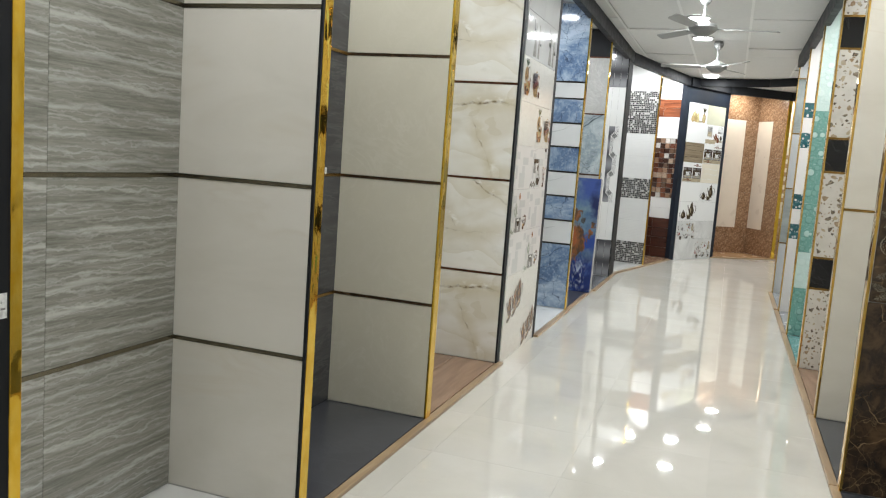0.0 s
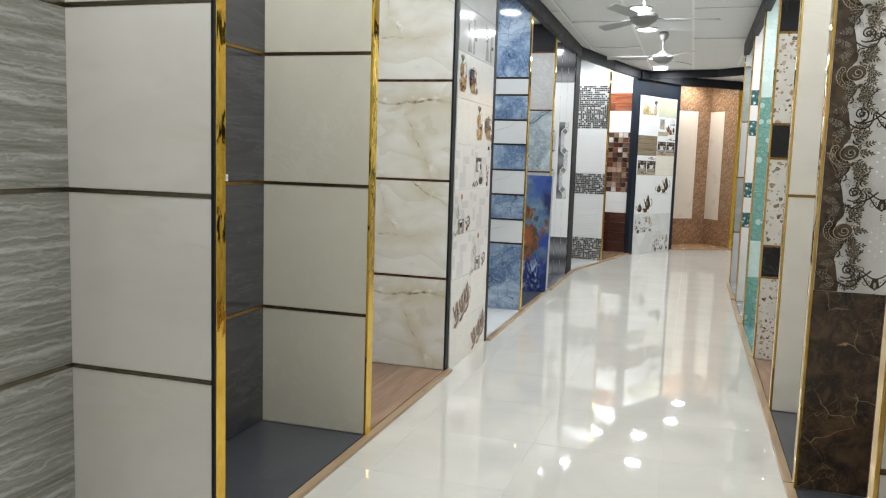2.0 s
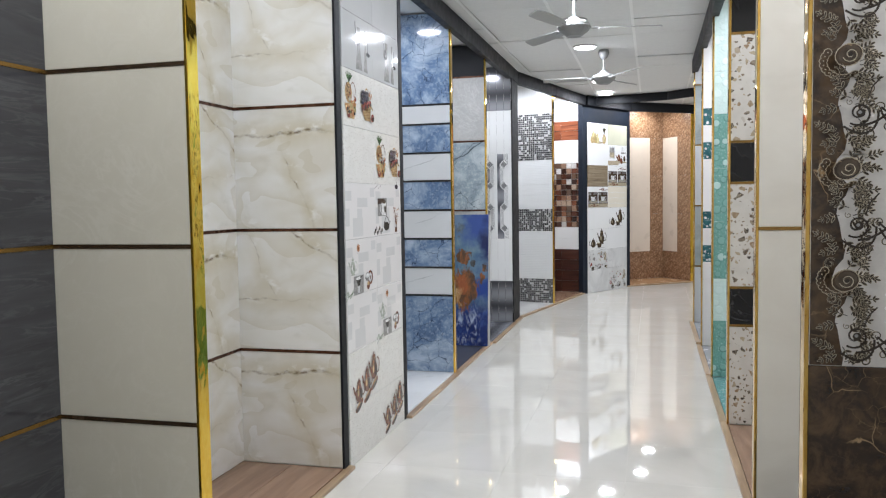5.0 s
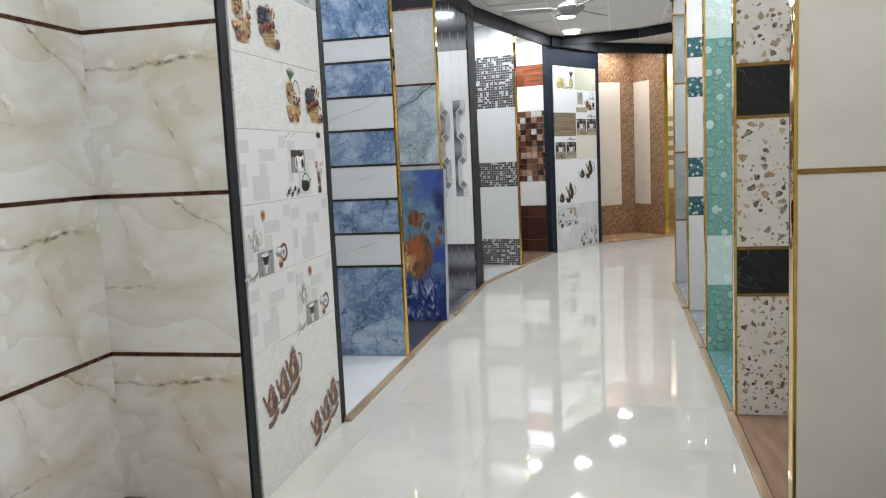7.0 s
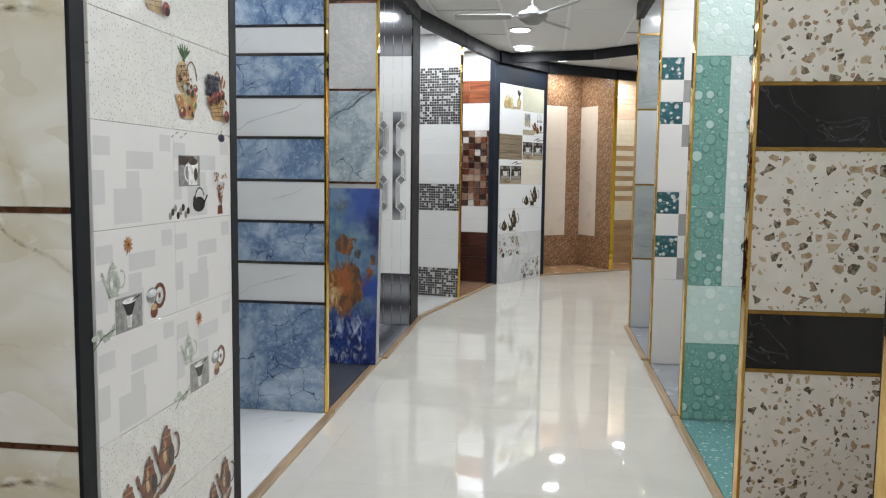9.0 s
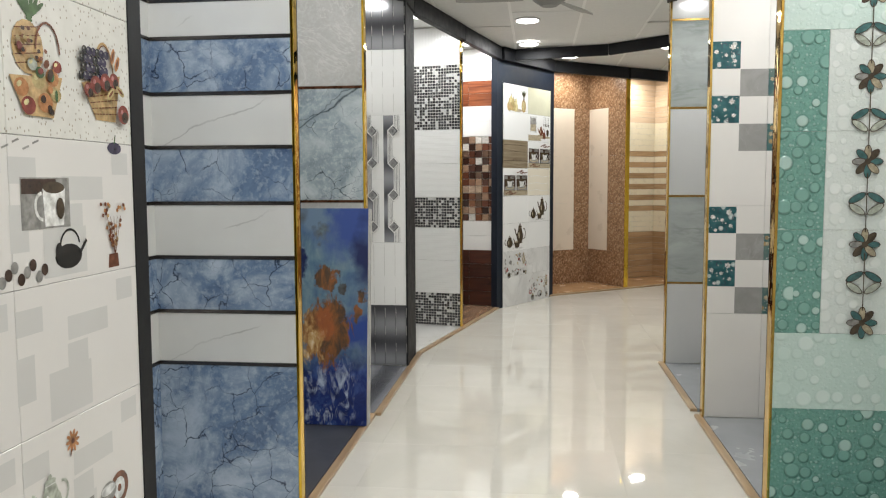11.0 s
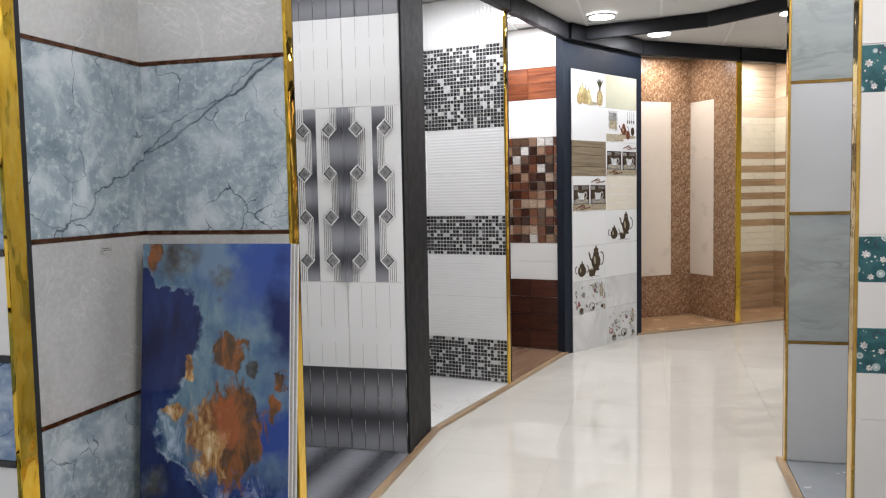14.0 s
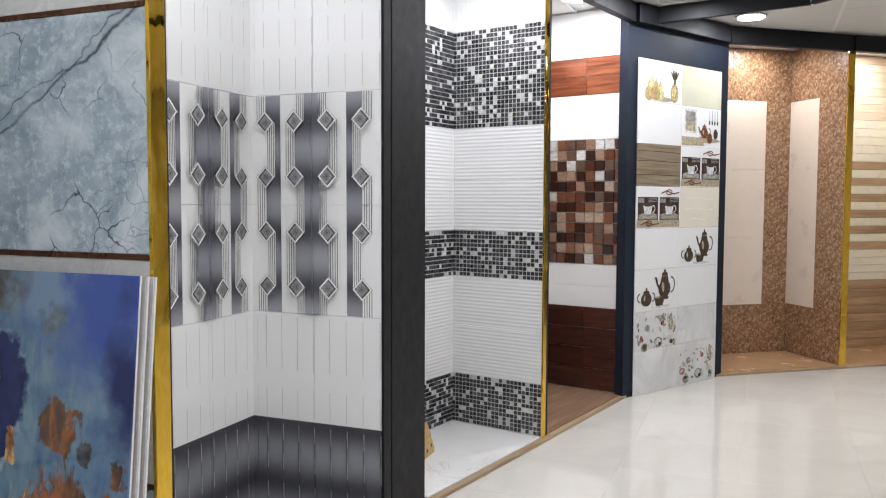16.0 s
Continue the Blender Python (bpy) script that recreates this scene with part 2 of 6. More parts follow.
M_whitem = white_marble()
M_greycem = marble("grey_cement_tile", C(178, 177, 174), C(166, 165, 162), C(206, 205, 202), 2.2, 0.012, 0.5, 3.0, 0.2, rnd=8.0, grain=0.1)
M_tealm = cracked("grey_teal_marble_tile", C(112, 126, 134), C(142, 155, 162), C(186, 194, 197), C(48, 60, 68), 4.6, 0.014, 2.0, 0.7, [(0.60, 0.27, 0.010, 0.08, 1.5), (0.66, 0.29, 0.005, 0.12, 3.1)], cscale=5.0)
M_tealm2 = cracked("grey_teal_marble_tile_b", C(112, 126, 134), C(142, 155, 162), C(186, 194, 197), C(48, 60, 68), 5.2, 0.012, 2.0, 0.7, [(0.55, -0.06, 0.007, 0.14, 4.2)], cscale=5.0)


def painting_slab():
    """Abstract print: navy field with a ragged edge, slate blue and teal clouds, rust and ochre flames, pale wisps low down."""
    k = Mat("abstract_blue_slab", 0.07, coat=0.3)
    o = k.n("ShaderNodeSeparateXYZ", i0=k.n("ShaderNodeTexCoord").outputs["Object"])
    v = k.coords(loc=(1.7, 0.3, 4.4))
    vs = k.coords(loc=(0.7, 0.3, 1.4), scale=(1, 1, 0.4))

    def warp(axis, place):
        """A coordinate pushed about by two sizes of noise, as paint is by the knife."""
        for scale, amount in ((8.0, 0.11), (26.0, 0.045)):
            n = k.n("ShaderNodeSeparateColor", i0=k.n("ShaderNodeTexNoise", Vector=v, Scale=scale, Detail=5.0).outputs["Color"]).outputs[axis]
            place = k.math("ADD", place, k.math("MULTIPLY", k.math("SUBTRACT", n, 0.5), amount * (2.0 if axis else 1.0)))
        return place

    x, z = warp(0, o.outputs[0]), warp(2, o.outputs[2])
    soft = k.noise(v, 5.0, 5, 0.55, 0.5)
    brush = k.noise(vs, 15, 6, 0.66, 0.5)
    wob = k.math("MULTIPLY", k.math("SUBTRACT", k.noise(v, 8.0, 7, 0.64, 0.4), 0.5), 0.16)
    teal = k.ramp(k.math("ADD", k.math("MULTIPLY", soft, 0.55), k.math("MULTIPLY", brush, 0.45)), [(0.34, C(48, 72, 108)), (0.44, C(74, 102, 130)), (0.54, C(100, 127, 143)), (0.66, C(124, 146, 154))])
    col = k.mix(k.val(x, 0.36, 0.62, 0.0, 0.45), teal, C(46, 70, 128))

    def cloud(cx, cz, hx, hz, edge, rag, src):
        """1 inside an ellipse whose rim is torn by noise."""
        dx = k.math("DIVIDE", k.math("SUBTRACT", x, cx), hx)
        dz = k.math("DIVIDE", k.math("SUBTRACT", z, cz), hz)
        r = k.math("SQRT", k.math("ADD", k.math("MULTIPLY", dx, dx), k.math("MULTIPLY", dz, dz)))
        r = k.math("ADD", r, k.math("MULTIPLY", k.math("SUBTRACT", src, 0.5), rag))
        return k.val(r, 1.0 - edge, 1.0 + edge, 1, 0)

    ragged = k.noise(vs, 13, 8, 0.72, 1.0)
    col = k.mix(cloud(0.50, 1.12, 0.19, 0.17, 0.5, 1.2, soft), col, C(52, 76, 142))
    col = k.mix(cloud(0.28, 1.15, 0.09, 0.10, 0.35, 1.4, ragged), col, C(104, 126, 150))
    col = k.mix(cloud(0.57, 0.96, 0.055, 0.15, 0.5, 1.4, soft), col, C(24, 36, 84))
    col = k.mix(cloud(0.53, 0.52, 0.12, 0.10, 0.5, 1.6, soft), col, C(44, 68, 138))
    low = k.val(k.math("ADD", z, wob), 0.30, 0.42, 1, 0)
    deep = k.ramp(k.noise(v, 7, 6, 0.62, 0.8), [(0.36, C(18, 30, 78)), (0.52, C(30, 48, 110)), (0.66, C(58, 84, 146))])
    col = k.mix(low, col, deep)
    edge = k.math("MULTIPLY", k.n("ShaderNodeSeparateColor", i0=k.ramp(k.val(z, 0.3, 1.2), [(0.0, (0.9, 0.9, 0.9, 1)), (0.2, (0.25, 0.25, 0.25, 1)), (0.33, (0.3, 0.3, 0.3, 1)), (0.46, (0.58, 0.58, 0.58, 1)), (0.58, (0.80, 0.80, 0.80, 1)), (0.72, (0.86, 0.86, 0.86, 1)), (0.82, (0.55, 0.55, 0.55, 1)), (0.9, (0.0, 0.0, 0.0, 1))])).outputs[0], 0.3)
    gap = k.math("SUBTRACT", k.math("ADD", edge, k.math("MULTIPLY", wob, 0.7)), x)
    navy = k.ramp(k.noise(vs, 9, 5, 0.6, 0.4), [(0.34, C(16, 26, 66)), (0.52, C(24, 40, 92)), (0.68, C(40, 60, 112))])
    col = k.mix(k.val(gap, 0.0, 0.022), col, navy)
    rim = k.math("MULTIPLY", k.val(k.math("ABSOLUTE", gap), 0.0, 0.016, 1, 0), k.val(k.noise(v, 26, 4), 0.48, 0.6))
    col = k.mix(k.math("MULTIPLY", rim, k.val(z, 0.62, 0.85, 0.75, 0.3)), col, C(172, 184, 200))
    rust = k.ramp(k.noise(vs, 17, 7, 0.70, 0.6), [(0.30, C(40, 40, 42)), (0.40, C(74, 58, 46)), (0.50, C(106, 72, 44)), (0.58, C(142, 86, 48)), (0.65, C(96, 80, 62)), (0.74, C(84, 100, 108))])
    ochre = k.ramp(k.noise(vs, 22, 6, 0.68, 0.4), [(0.34, C(84, 54, 34)), (0.46, C(142, 98, 56)), (0.56, C(190, 152, 98)), (0.66, C(222, 204, 170))])
    olive = k.ramp(k.noise(v, 9, 6, 0.66), [(0.36, C(58, 54, 50)), (0.5, C(84, 90, 94)), (0.62, C(100, 120, 134))])
    for spot in ((0.17, 1.155, 0.07, 0.065, 0.4, 1.2, olive), (0.33, 1.07, 0.04, 0.035, 0.45, 1.2, olive), (0.048, 1.155, 0.030, 0.055, 0.15, 1.6, rust), (0.36, 0.800, 0.062, 0.075, 0.10, 2.6, rust), (0.47, 0.765, 0.025, 0.022, 0.2, 2.2, olive),
                 (0.39, 0.51, 0.115, 0.17, 0.12, 2.6, rust), (0.27, 0.50, 0.075, 0.125, 0.14, 2.6, ochre), (0.20, 0.752, 0.022, 0.034, 0.12, 1.8, ochre), (0.13, 0.60, 0.050, 0.034, 0.15, 2.4, ochre),
                 (0.575, 0.735, 0.026, 0.032, 0.15, 2.2, rust), (0.55, 0.635, 0.026, 0.034, 0.15, 2.2, rust), (0.08, 0.13, 0.055, 0.07, 0.45, 2.0, ochre), (0.05, 0.32, 0.04, 0.05, 0.6, 1.8, olive)):
        col = k.mix(cloud(*spot[:6], ragged), col, spot[6])
    col = k.mix(k.math("MULTIPLY", cloud(0.36, 0.56, 0.045, 0.06, 0.3, 2.0, ragged), 0.7), col, C(166, 92, 50))
    for cx, cz, hx, hz in ((0.31, 0.25, 0.07, 0.06), (0.47, 0.20, 0.06, 0.10), (0.12, 0.50, 0.05, 0.07), (0.38, 0.06, 0.12, 0.05)):
        wisp = k.math("MULTIPLY", cloud(cx, cz, hx, hz, 0.5, 2.0, ragged), k.val(k.noise(vs, 18, 6, 0.65, 1.5), 0.48, 0.62))
        col = k.mix(k.math("MULTIPLY", wisp, 0.8), col, C(188, 202, 222))
    return k.done(col)


M_paint = painting_slab()


def graded(name, lo, hi, period, phase=0.0, rough=0.12, axis=2):
    """Tile printed with a soft vertical shine from dark to light steel."""
    k = Mat(name, rough, 0.35)
    z = k.n("ShaderNodeSeparateXYZ", i0=k.coords()).outputs[axis]
    s = k.math("SINE", k.math("ADD", k.math("MULTIPLY", z, 2 * math.pi / period), phase))
    n = k.noise(k.coords(scale=(60, 1, 2)), 4, 2)
    return k.done(k.mix(k.val(k.math("ADD", s, k.math("MULTIPLY", n, 0.25)), -0.9, 1.1), lo, hi))


M_steeltile = graded("steel_grey_graded_tile", C(84, 84, 88), C(160, 161, 165), 0.26, 0.6)
M_steelfloor = graded("steel_grey_graded_floor", C(80, 82, 88), C(168, 170, 176), 0.30, 0.6, 0.12, 0)
M_medal = plain("engraved_grey_medallion", C(152, 152, 152), 0.2, 0.2, vary=0.35, scale=140, bump=0.3)
M_steelband = graded("steel_grey_graded_band", C(82, 83, 88), C(158, 159, 165), 0.23, 1.2)
M_whitetile = plain("white_gloss_tile", C(228, 228, 226), 0.12, vary=0.015, scale=3, bump=0.02)
M_groove = plain("dark_groove", C(60, 60, 62), 0.5)
M_softgroove = plain("grey_groove", C(176, 174, 170), 0.5)
M_line = plain("dark_grey_print", C(84, 84, 86), 0.25)


def islands(name, colors, rough=0.15, seed_scale=1.0, metal=0.0):
    """Small pieces whose colour changes from piece to piece."""
    k = Mat(name, rough, metal, coat=0.2)
    r = k.n("ShaderNodeNewGeometry").outputs["Random Per Island"]
    col = k.ramp(r, [(i / len(colors), c) for i, c in enumerate(colors)], "CONSTANT")
    v = k.coords()
    n = k.vein(v, 16, 0.05, 1.2)
    return k.done(k.mix(k.math("MULTIPLY", n, 0.22), col, C(150, 150, 150)), k.val(k.noise(v, 30), 0.3, 0.7, rough * 0.7, rough * 1.5))


M_mosaic = islands("black_white_mosaic", [C(30, 31, 34), C(46, 46, 50), C(24, 25, 28), C(62, 62, 66), C(36, 37, 41), C(218, 218, 216), C(40, 41, 46), C(28, 28, 32), C(54, 54, 58), C(204, 204, 204), C(34, 34, 38), C(84, 84, 88)])


def wood(name, a, b, c, along="x", scale=1.0, rough=0.25, rnd=6.0):
    k = Mat(name, rough, coat=0.1)
    sc = (1.2, 12, 16) if along == "x" else ((12, 1.2, 16) if along == "y" else (16, 12, 1.2))
    v = k.coords(scale=[s * scale for s in sc], rnd=rnd)
    n = k.noise(v, 2.0, 6, 0.6, 0.6)
    k.bump(n, 0.12, 0.001)
    tone = k.ramp(k.n("ShaderNodeObjectInfo").outputs["Random"], [(0.0, (0.84, 0.82, 0.80, 1)), (1.0, (1.0, 1.0, 1.0, 1))])
    return k.done(k.mix(1.0, k.ramp(n, [(0.3, a), (0.5, b), (0.72, c)]), tone, "MULTIPLY"))


M_redwood = wood("red_brown_wood_tile", C(92, 48, 30), C(128, 72, 46), C(156, 94, 62))
M_darkwood = wood("dark_wood_plank_tile", C(50, 26, 20), C(70, 38, 28), C(90, 50, 36))
M_tanwood = wood("tan_wood_tile", C(164, 132, 98), C(184, 152, 116), C(202, 172, 136))
M_pinkwood = wood("pale_wood_plank_tile", C(208, 182, 152), C(220, 196, 168), C(230, 208, 182))
M_creamrib = plain("cream_ribbed_tile", C(232, 222, 198), 0.3, vary=0.03, scale=10)
M_kerb = wood("brown_stone_kerb", C(142, 116, 88), C(168, 142, 110), C(190, 166, 132), "y", 0.7, 0.3)
M_floorwood = wood("brown_wood_floor_tile", C(128, 100, 80), C(146, 116, 93), C(164, 133, 108), "y", 0.6, 0.25)
M_floorslate = marble("dark_slate_floor_tile", C(70, 71, 75), C(62, 63, 67), C(86, 87, 90), 3, 0.04, 0.3, 3, 0.3, rnd=2.0)
M_floorwhite = marble("white_marble_floor_tile", C(228, 227, 223), C(222, 221, 217), C(176, 168, 156), 2.6, 0.014, 0.6, 2, 0.12, rnd=2.0)
M_floortan = plain("tan_floor_tile", C(184, 146, 108), 0.25, vary=0.08)
M_floorgrey = plain("blue_grey_floor_tile", C(146, 149, 152), 0.25, vary=0.05)


def pebble(name, colors, scale, rough=0.24, depth=0.5):
    k = Mat(name, rough)
    v = k.coords()
    vo = k.n("ShaderNodeTexVoronoi", Vector=v, Scale=scale)
    r = k.n("ShaderNodeSeparateColor", i0=vo.outputs["Color"]).outputs[0]
    col = k.ramp(r, [(i / len(colors), c) for i, c in enumerate(colors)], "CONSTANT")
    edge = k.val(vo.outputs["Distance"], 0.25, 0.75, 1, 0)
    k.bump(edge, depth, 0.003)
    n = k.noise(v, 60, 3)
    return k.done(k.mix(k.val(n, 0.3, 0.7, 0, 0.35), k.mix(k.val(edge, 0.0, 0.35, 0.45, 0), col, C(120, 84, 56)), C(196, 158, 118)))


M_pebble = pebble("brown_pebble_mosaic_tile", [C(122, 90, 66), C(146, 112, 86), C(102, 73, 52), C(170, 138, 110), C(132, 98, 73)], 60)
M_creampanel = plain("cream_matt_tile", C(222, 208, 190), 0.3, vary=0.03)


def terrazzo():
    """Off-white ground with angular brown, grey and ochre stone chips of many sizes."""
    k = Mat("terrazzo_chip_tile", 0.2)
    v = k.coords(rnd=4.0)
    col = k.ramp(k.noise(v, 12, 4), [(0.3, C(200, 194, 182)), (0.7, C(212, 206, 195))])
    stain = k.noise(v, 55, 4)
    for scale, keep, lo, hi, shift in ((25.0, 0.48, 0.10, 0.32, 0.0), (44.0, 0.50, 0.12, 0.38, 3.3)):
        w = k.n("ShaderNodeVectorMath", {"operation": "SCALE"}, i0=k.n("ShaderNodeTexNoise", Vector=v, Scale=scale * 1.4).outputs["Color"], Scale=0.35 / scale).outputs[0]
        dv = k.n("ShaderNodeVectorMath", {"operation": "ADD"}, i0=k.n("ShaderNodeVectorMath", {"operation": "ADD"}, i0=v, i1=w).outputs[0], i1=(shift, shift, shift)).outputs[0]
        s = k.n("ShaderNodeSeparateColor", i0=k.n("ShaderNodeTexVoronoi", Vector=dv, Scale=scale).outputs["Color"])
        e = k.n("ShaderNodeTexVoronoi", {"feature": "DISTANCE_TO_EDGE"}, Vector=dv, Scale=scale).outputs["Distance"]
        thr = k.val(s.outputs[1], 0, 1, lo, hi)
        chip = k.math("MULTIPLY", k.val(k.math("SUBTRACT", e, thr), 0.0, 0.012), k.val(s.outputs[2], keep, keep + 0.01))
        cc = k.ramp(s.outputs[0], [(0, C(84, 72, 60)), (0.2, C(150, 128, 100)), (0.38, C(108, 92, 76)), (0.55, C(168, 152, 124)), (0.72, C(74, 64, 56)), (0.86, C(146, 118, 90))], "CONSTANT")
        col = k.mix(chip, col, k.mix(k.val(stain, 0.4, 0.68, 0, 0.6), cc, C(190, 176, 150)))
    return k.done(col)


M_terr = terrazzo()
M_blackm = marble("black_marble_tile", C(9, 8, 9), C(14, 13, 14), C(150, 150, 150), 2.0, 0.006, 0.22, 2, 0.08, rnd=5.0)
M_emper = cracked("dark_brown_marble_tile", C(34, 26, 19), C(52, 40, 29), C(88, 68, 46), C(160, 132, 94), 7.0, 0.016, 3.0, 0.4, cscale=11.0)
M_beigem = marble("ivory_marble_tile", C(214, 208, 194), C(206, 199, 184), C(184, 164, 130), 0.9, 0.010, 0.4, 1.8, 0.1, dist=0.5, rnd=2.0, rot=(0, 30, 0), stretch=(1, 1, 1.8), vdetail=3.0)
M_damask = plain("cream_dotted_tile", C(206, 201, 193), 0.2, vary=0.04, scale=90)
M_damaskink = plain("dark_brown_print", C(50, 42, 34), 0.18, vary=0.2)
M_greyband = marble("grey_stone_square", C(150, 149, 147), C(138, 137, 135), C(166, 165, 163), 6.0, 0.03, 0.4, 8.0, 0.15, rnd=4.0)
M_greym = marble("blue_grey_marble_tile", C(138, 144, 143), C(160, 165, 163), C(96, 102, 96), 1.8, 0.06, 0.6, 2.2, 0.1, rnd=3.0, rot=(0, 12, 0), stretch=(0.8, 1, 2.4))
M_palegrey = plain("pale_blue_grey_tile", C(187, 188, 188), 0.13, vary=0.02, scale=3)
M_greygloss = plain("grey_gloss_tile", C(186, 186, 184), 0.08, vary=0.04, scale=3)
M_offwhite = plain("off_white_tile", C(218, 215, 211), 0.16, vary=0.02, scale=4)


def bubbles(name, base, ring, deep, scale=19.0, flat=False, pale=0.72, relief=1.0):
    """Embossed drops: round domes of several sizes, some of them pale, with small droplets between."""
    k = Mat(name, 0.2, coat=0.3)
    v = k.coords(rnd=3.0, rot=(0, 0, 0) if flat else (90, 0, 0))
    vo = k.n("ShaderNodeTexVoronoi", {"voronoi_dimensions": "2D"}, Vector=v, Scale=scale, Randomness=0.75)
    v2 = k.n("ShaderNodeTexVoronoi", {"voronoi_dimensions": "2D"}, Vector=v, Scale=scale * 4.2, Randomness=0.85)
    s = k.n("ShaderNodeSeparateColor", i0=vo.outputs["Color"])
    d = k.math("DIVIDE", vo.outputs["Distance"], k.val(s.outputs[0], 0, 1, 0.20, 0.46))
    dome = k.val(d, 0.72, 1.0, 1, 0)
    # shading in the crease round each dome, put into the colour
    rim = k.math("MULTIPLY", k.val(k.math("ABSOLUTE", k.math("SUBTRACT", d, 0.98)), 0, 0.13, 1, 0), 0.55 * relief)
    s2 = k.n("ShaderNodeSeparateColor", i0=v2.outputs["Color"])
    small = k.math("MULTIPLY", k.val(k.math("DIVIDE", v2.outputs["Distance"], k.val(s2.outputs[0], 0, 1, 0.15, 0.42)), 0.7, 1.0, 1, 0), k.val(dome, 0.0, 0.3, 1, 0))
    k.bump(k.math("ADD", dome, k.math("MULTIPLY", small, 0.35)), relief, 0.006)
    grain = k.noise(v, 70, 4, 0.65)
    col = k.mix(k.val(grain, 0.35, 0.65, 0, 0.35), base, deep)
    col = k.mix(k.math("MULTIPLY", dome, 0.85), col, base)
    col = k.mix(k.math("MULTIPLY", dome, k.val(s.outputs[1], pale, pale + 0.04, 0.08, 0.8)), col, ring)
    col = k.mix(k.math("MULTIPLY", small, k.val(s2.outputs[1], 0.5, 0.9, 0.05, 0.45)), col, ring)
    return k.done(k.mix(rim, col, deep))


M_green = bubbles("teal_bubble_tile", C(122, 170, 158), C(192, 218, 211), C(76, 124, 113), 14.0)
M_greenpale = bubbles("pale_mint_bubble_tile", C(206, 224, 217), C(222, 234, 229), C(184, 207, 198), 13, False, 0.5, 0.4)
M_whiteemb = bubbles("white_embossed_tile", C(222, 228, 224), C(232, 236, 233), C(208, 216, 211), 16, False, 0.5, 0.35)
M_greenfloor = bubbles("teal_mosaic_floor_tile", C(120, 170, 168), C(206, 226, 222), C(70, 126, 124), 40, True)


def floral(name, base, ink, light):
    k = Mat(name, 0.15)
    v = k.coords(rnd=3.0)
    vo = k.n("ShaderNodeTexVoronoi", Vector=v, Scale=24.0)
    s = k.n("ShaderNodeSeparateColor", i0=vo.outputs["Color"])
    spot = k.val(vo.outputs["Distance"], 0.26, 0.34, 1, 0)
    keep = k.val(s.outputs[0], 0.45, 0.5)
    ring = k.val(k.math("ABSOLUTE", k.math("SUBTRACT", vo.outputs["Distance"], 0.2)), 0.0, 0.06, 1, 0)
    col = k.mix(k.math("MULTIPLY", spot, keep), k.mix(k.val(k.noise(v, 20, 4), 0.4, 0.65), base, ink), light)
    return k.done(k.mix(k.math("MULTIPLY", k.math("MULTIPLY", ring, keep), 0.6), col, base))


M_floral = floral("teal_floral_tile", C(32, 76, 82), C(52, 102, 106), C(196, 208, 206))
M_floral2 = floral("grey_teal_floral_tile", C(62, 98, 100), C(98, 118, 112), C(168, 140, 96))
M_floralmarble = marble("white_grey_marble_tile", C(224, 224, 222), C(206, 206, 204), C(176, 176, 176), 3.0, 0.03, 0.5, 3.0, 0.12, rnd=5.0)
M_teagreen = plain("pale_green_tile", C(198, 196, 172), 0.14, vary=0.06, scale=4)
M_teacream = plain("cream_relief_tile", C(222, 214, 196), 0.14, vary=0.04, scale=5)
M_greywood = wood("grey_wood_tile", C(112, 98, 78), C(138, 124, 102), C(158, 146, 124))


def ribbed(name, axis, pitch, color):
    """White tile with fine parallel ribs."""
    k = Mat(name, 0.14, coat=0.2)
    c = k.n("ShaderNodeSeparateXYZ", i0=k.n("ShaderNodeTexCoord").outputs["Object"]).outputs[axis]
    k.bump(k.math("SINE", k.math("MULTIPLY", c, 2 * math.pi / pitch)), 0.34, 0.0021)
    n = k.noise(k.coords(rnd=4.0), 5, 3)
    return k.done(k.ramp(n, [(0.3, tuple(v * 0.97 for v in color[:3]) + (1,)), (0.7, color)]))


M_ribh = ribbed("white_horizontal_ribbed_tile", 2, 0.022, C(228, 228, 226))
M_ribv = ribbed("white_vertical_ribbed_tile", 0, 0.030, C(228, 228, 226))


def speckled():
    k = Mat("speckled_white_kitchen_tile", 0.14)
    v = k.coords(rnd=3.0)
    vo = k.n("ShaderNodeTexVoronoi", {"voronoi_dimensions": "2D"}, Vector=k.coords(rnd=3.0, rot=(90, 0, 0), scale=(1.5, 1, 1)), Scale=52.0)
    s = k.n("ShaderNodeSeparateColor", i0=vo.outputs["Color"]).outputs[0]
    dot = k.math("MULTIPLY", k.val(vo.outputs["Distance"], 0.09, 0.17, 1, 0), k.val(s, 0.3, 0.34))
    return k.done(k.mix(k.math("MULTIPLY", dot, 0.75), k.ramp(k.noise(v, 26, 4), [(0.35, C(220, 218, 211)), (0.65, C(213, 211, 204))]), C(138, 124, 104)))


M_speckle = speckled()
M_glow = Mat("lit_diffuser", 0.5, color=(1, 1, 1, 1))
M_glow.b.inputs["Emission Color"].default_value = (1.0, 1.0, 1.0, 1)
M_glow.b.inputs["Emission Strength"].default_value = 9.0
M_glow = M_glow.m
M_fanblade = plain("pale_fan_blade", C(168, 168, 166), 0.8)
M_fanbody = plain("grey_fan_enamel", C(132, 132, 130), 0.5)
M_fanwhite = plain("pale_grey_enamel", C(166, 165, 162), 0.45)


# ---- mesh helpers ----
def box_into(bm, x0, x1, y0, y1, z0, z1):
    vs = [bm.verts.new((x, y, z)) for x in (x0, x1) for y in (y0, y1) for z in (z0, z1)]
    for q in ((0, 1, 3, 2), (4, 6, 7, 5), (0, 4, 5, 1), (2, 3, 7, 6), (0, 2, 6, 4), (1, 5, 7, 3)):
        bm.faces.new([vs[i] for i in q])


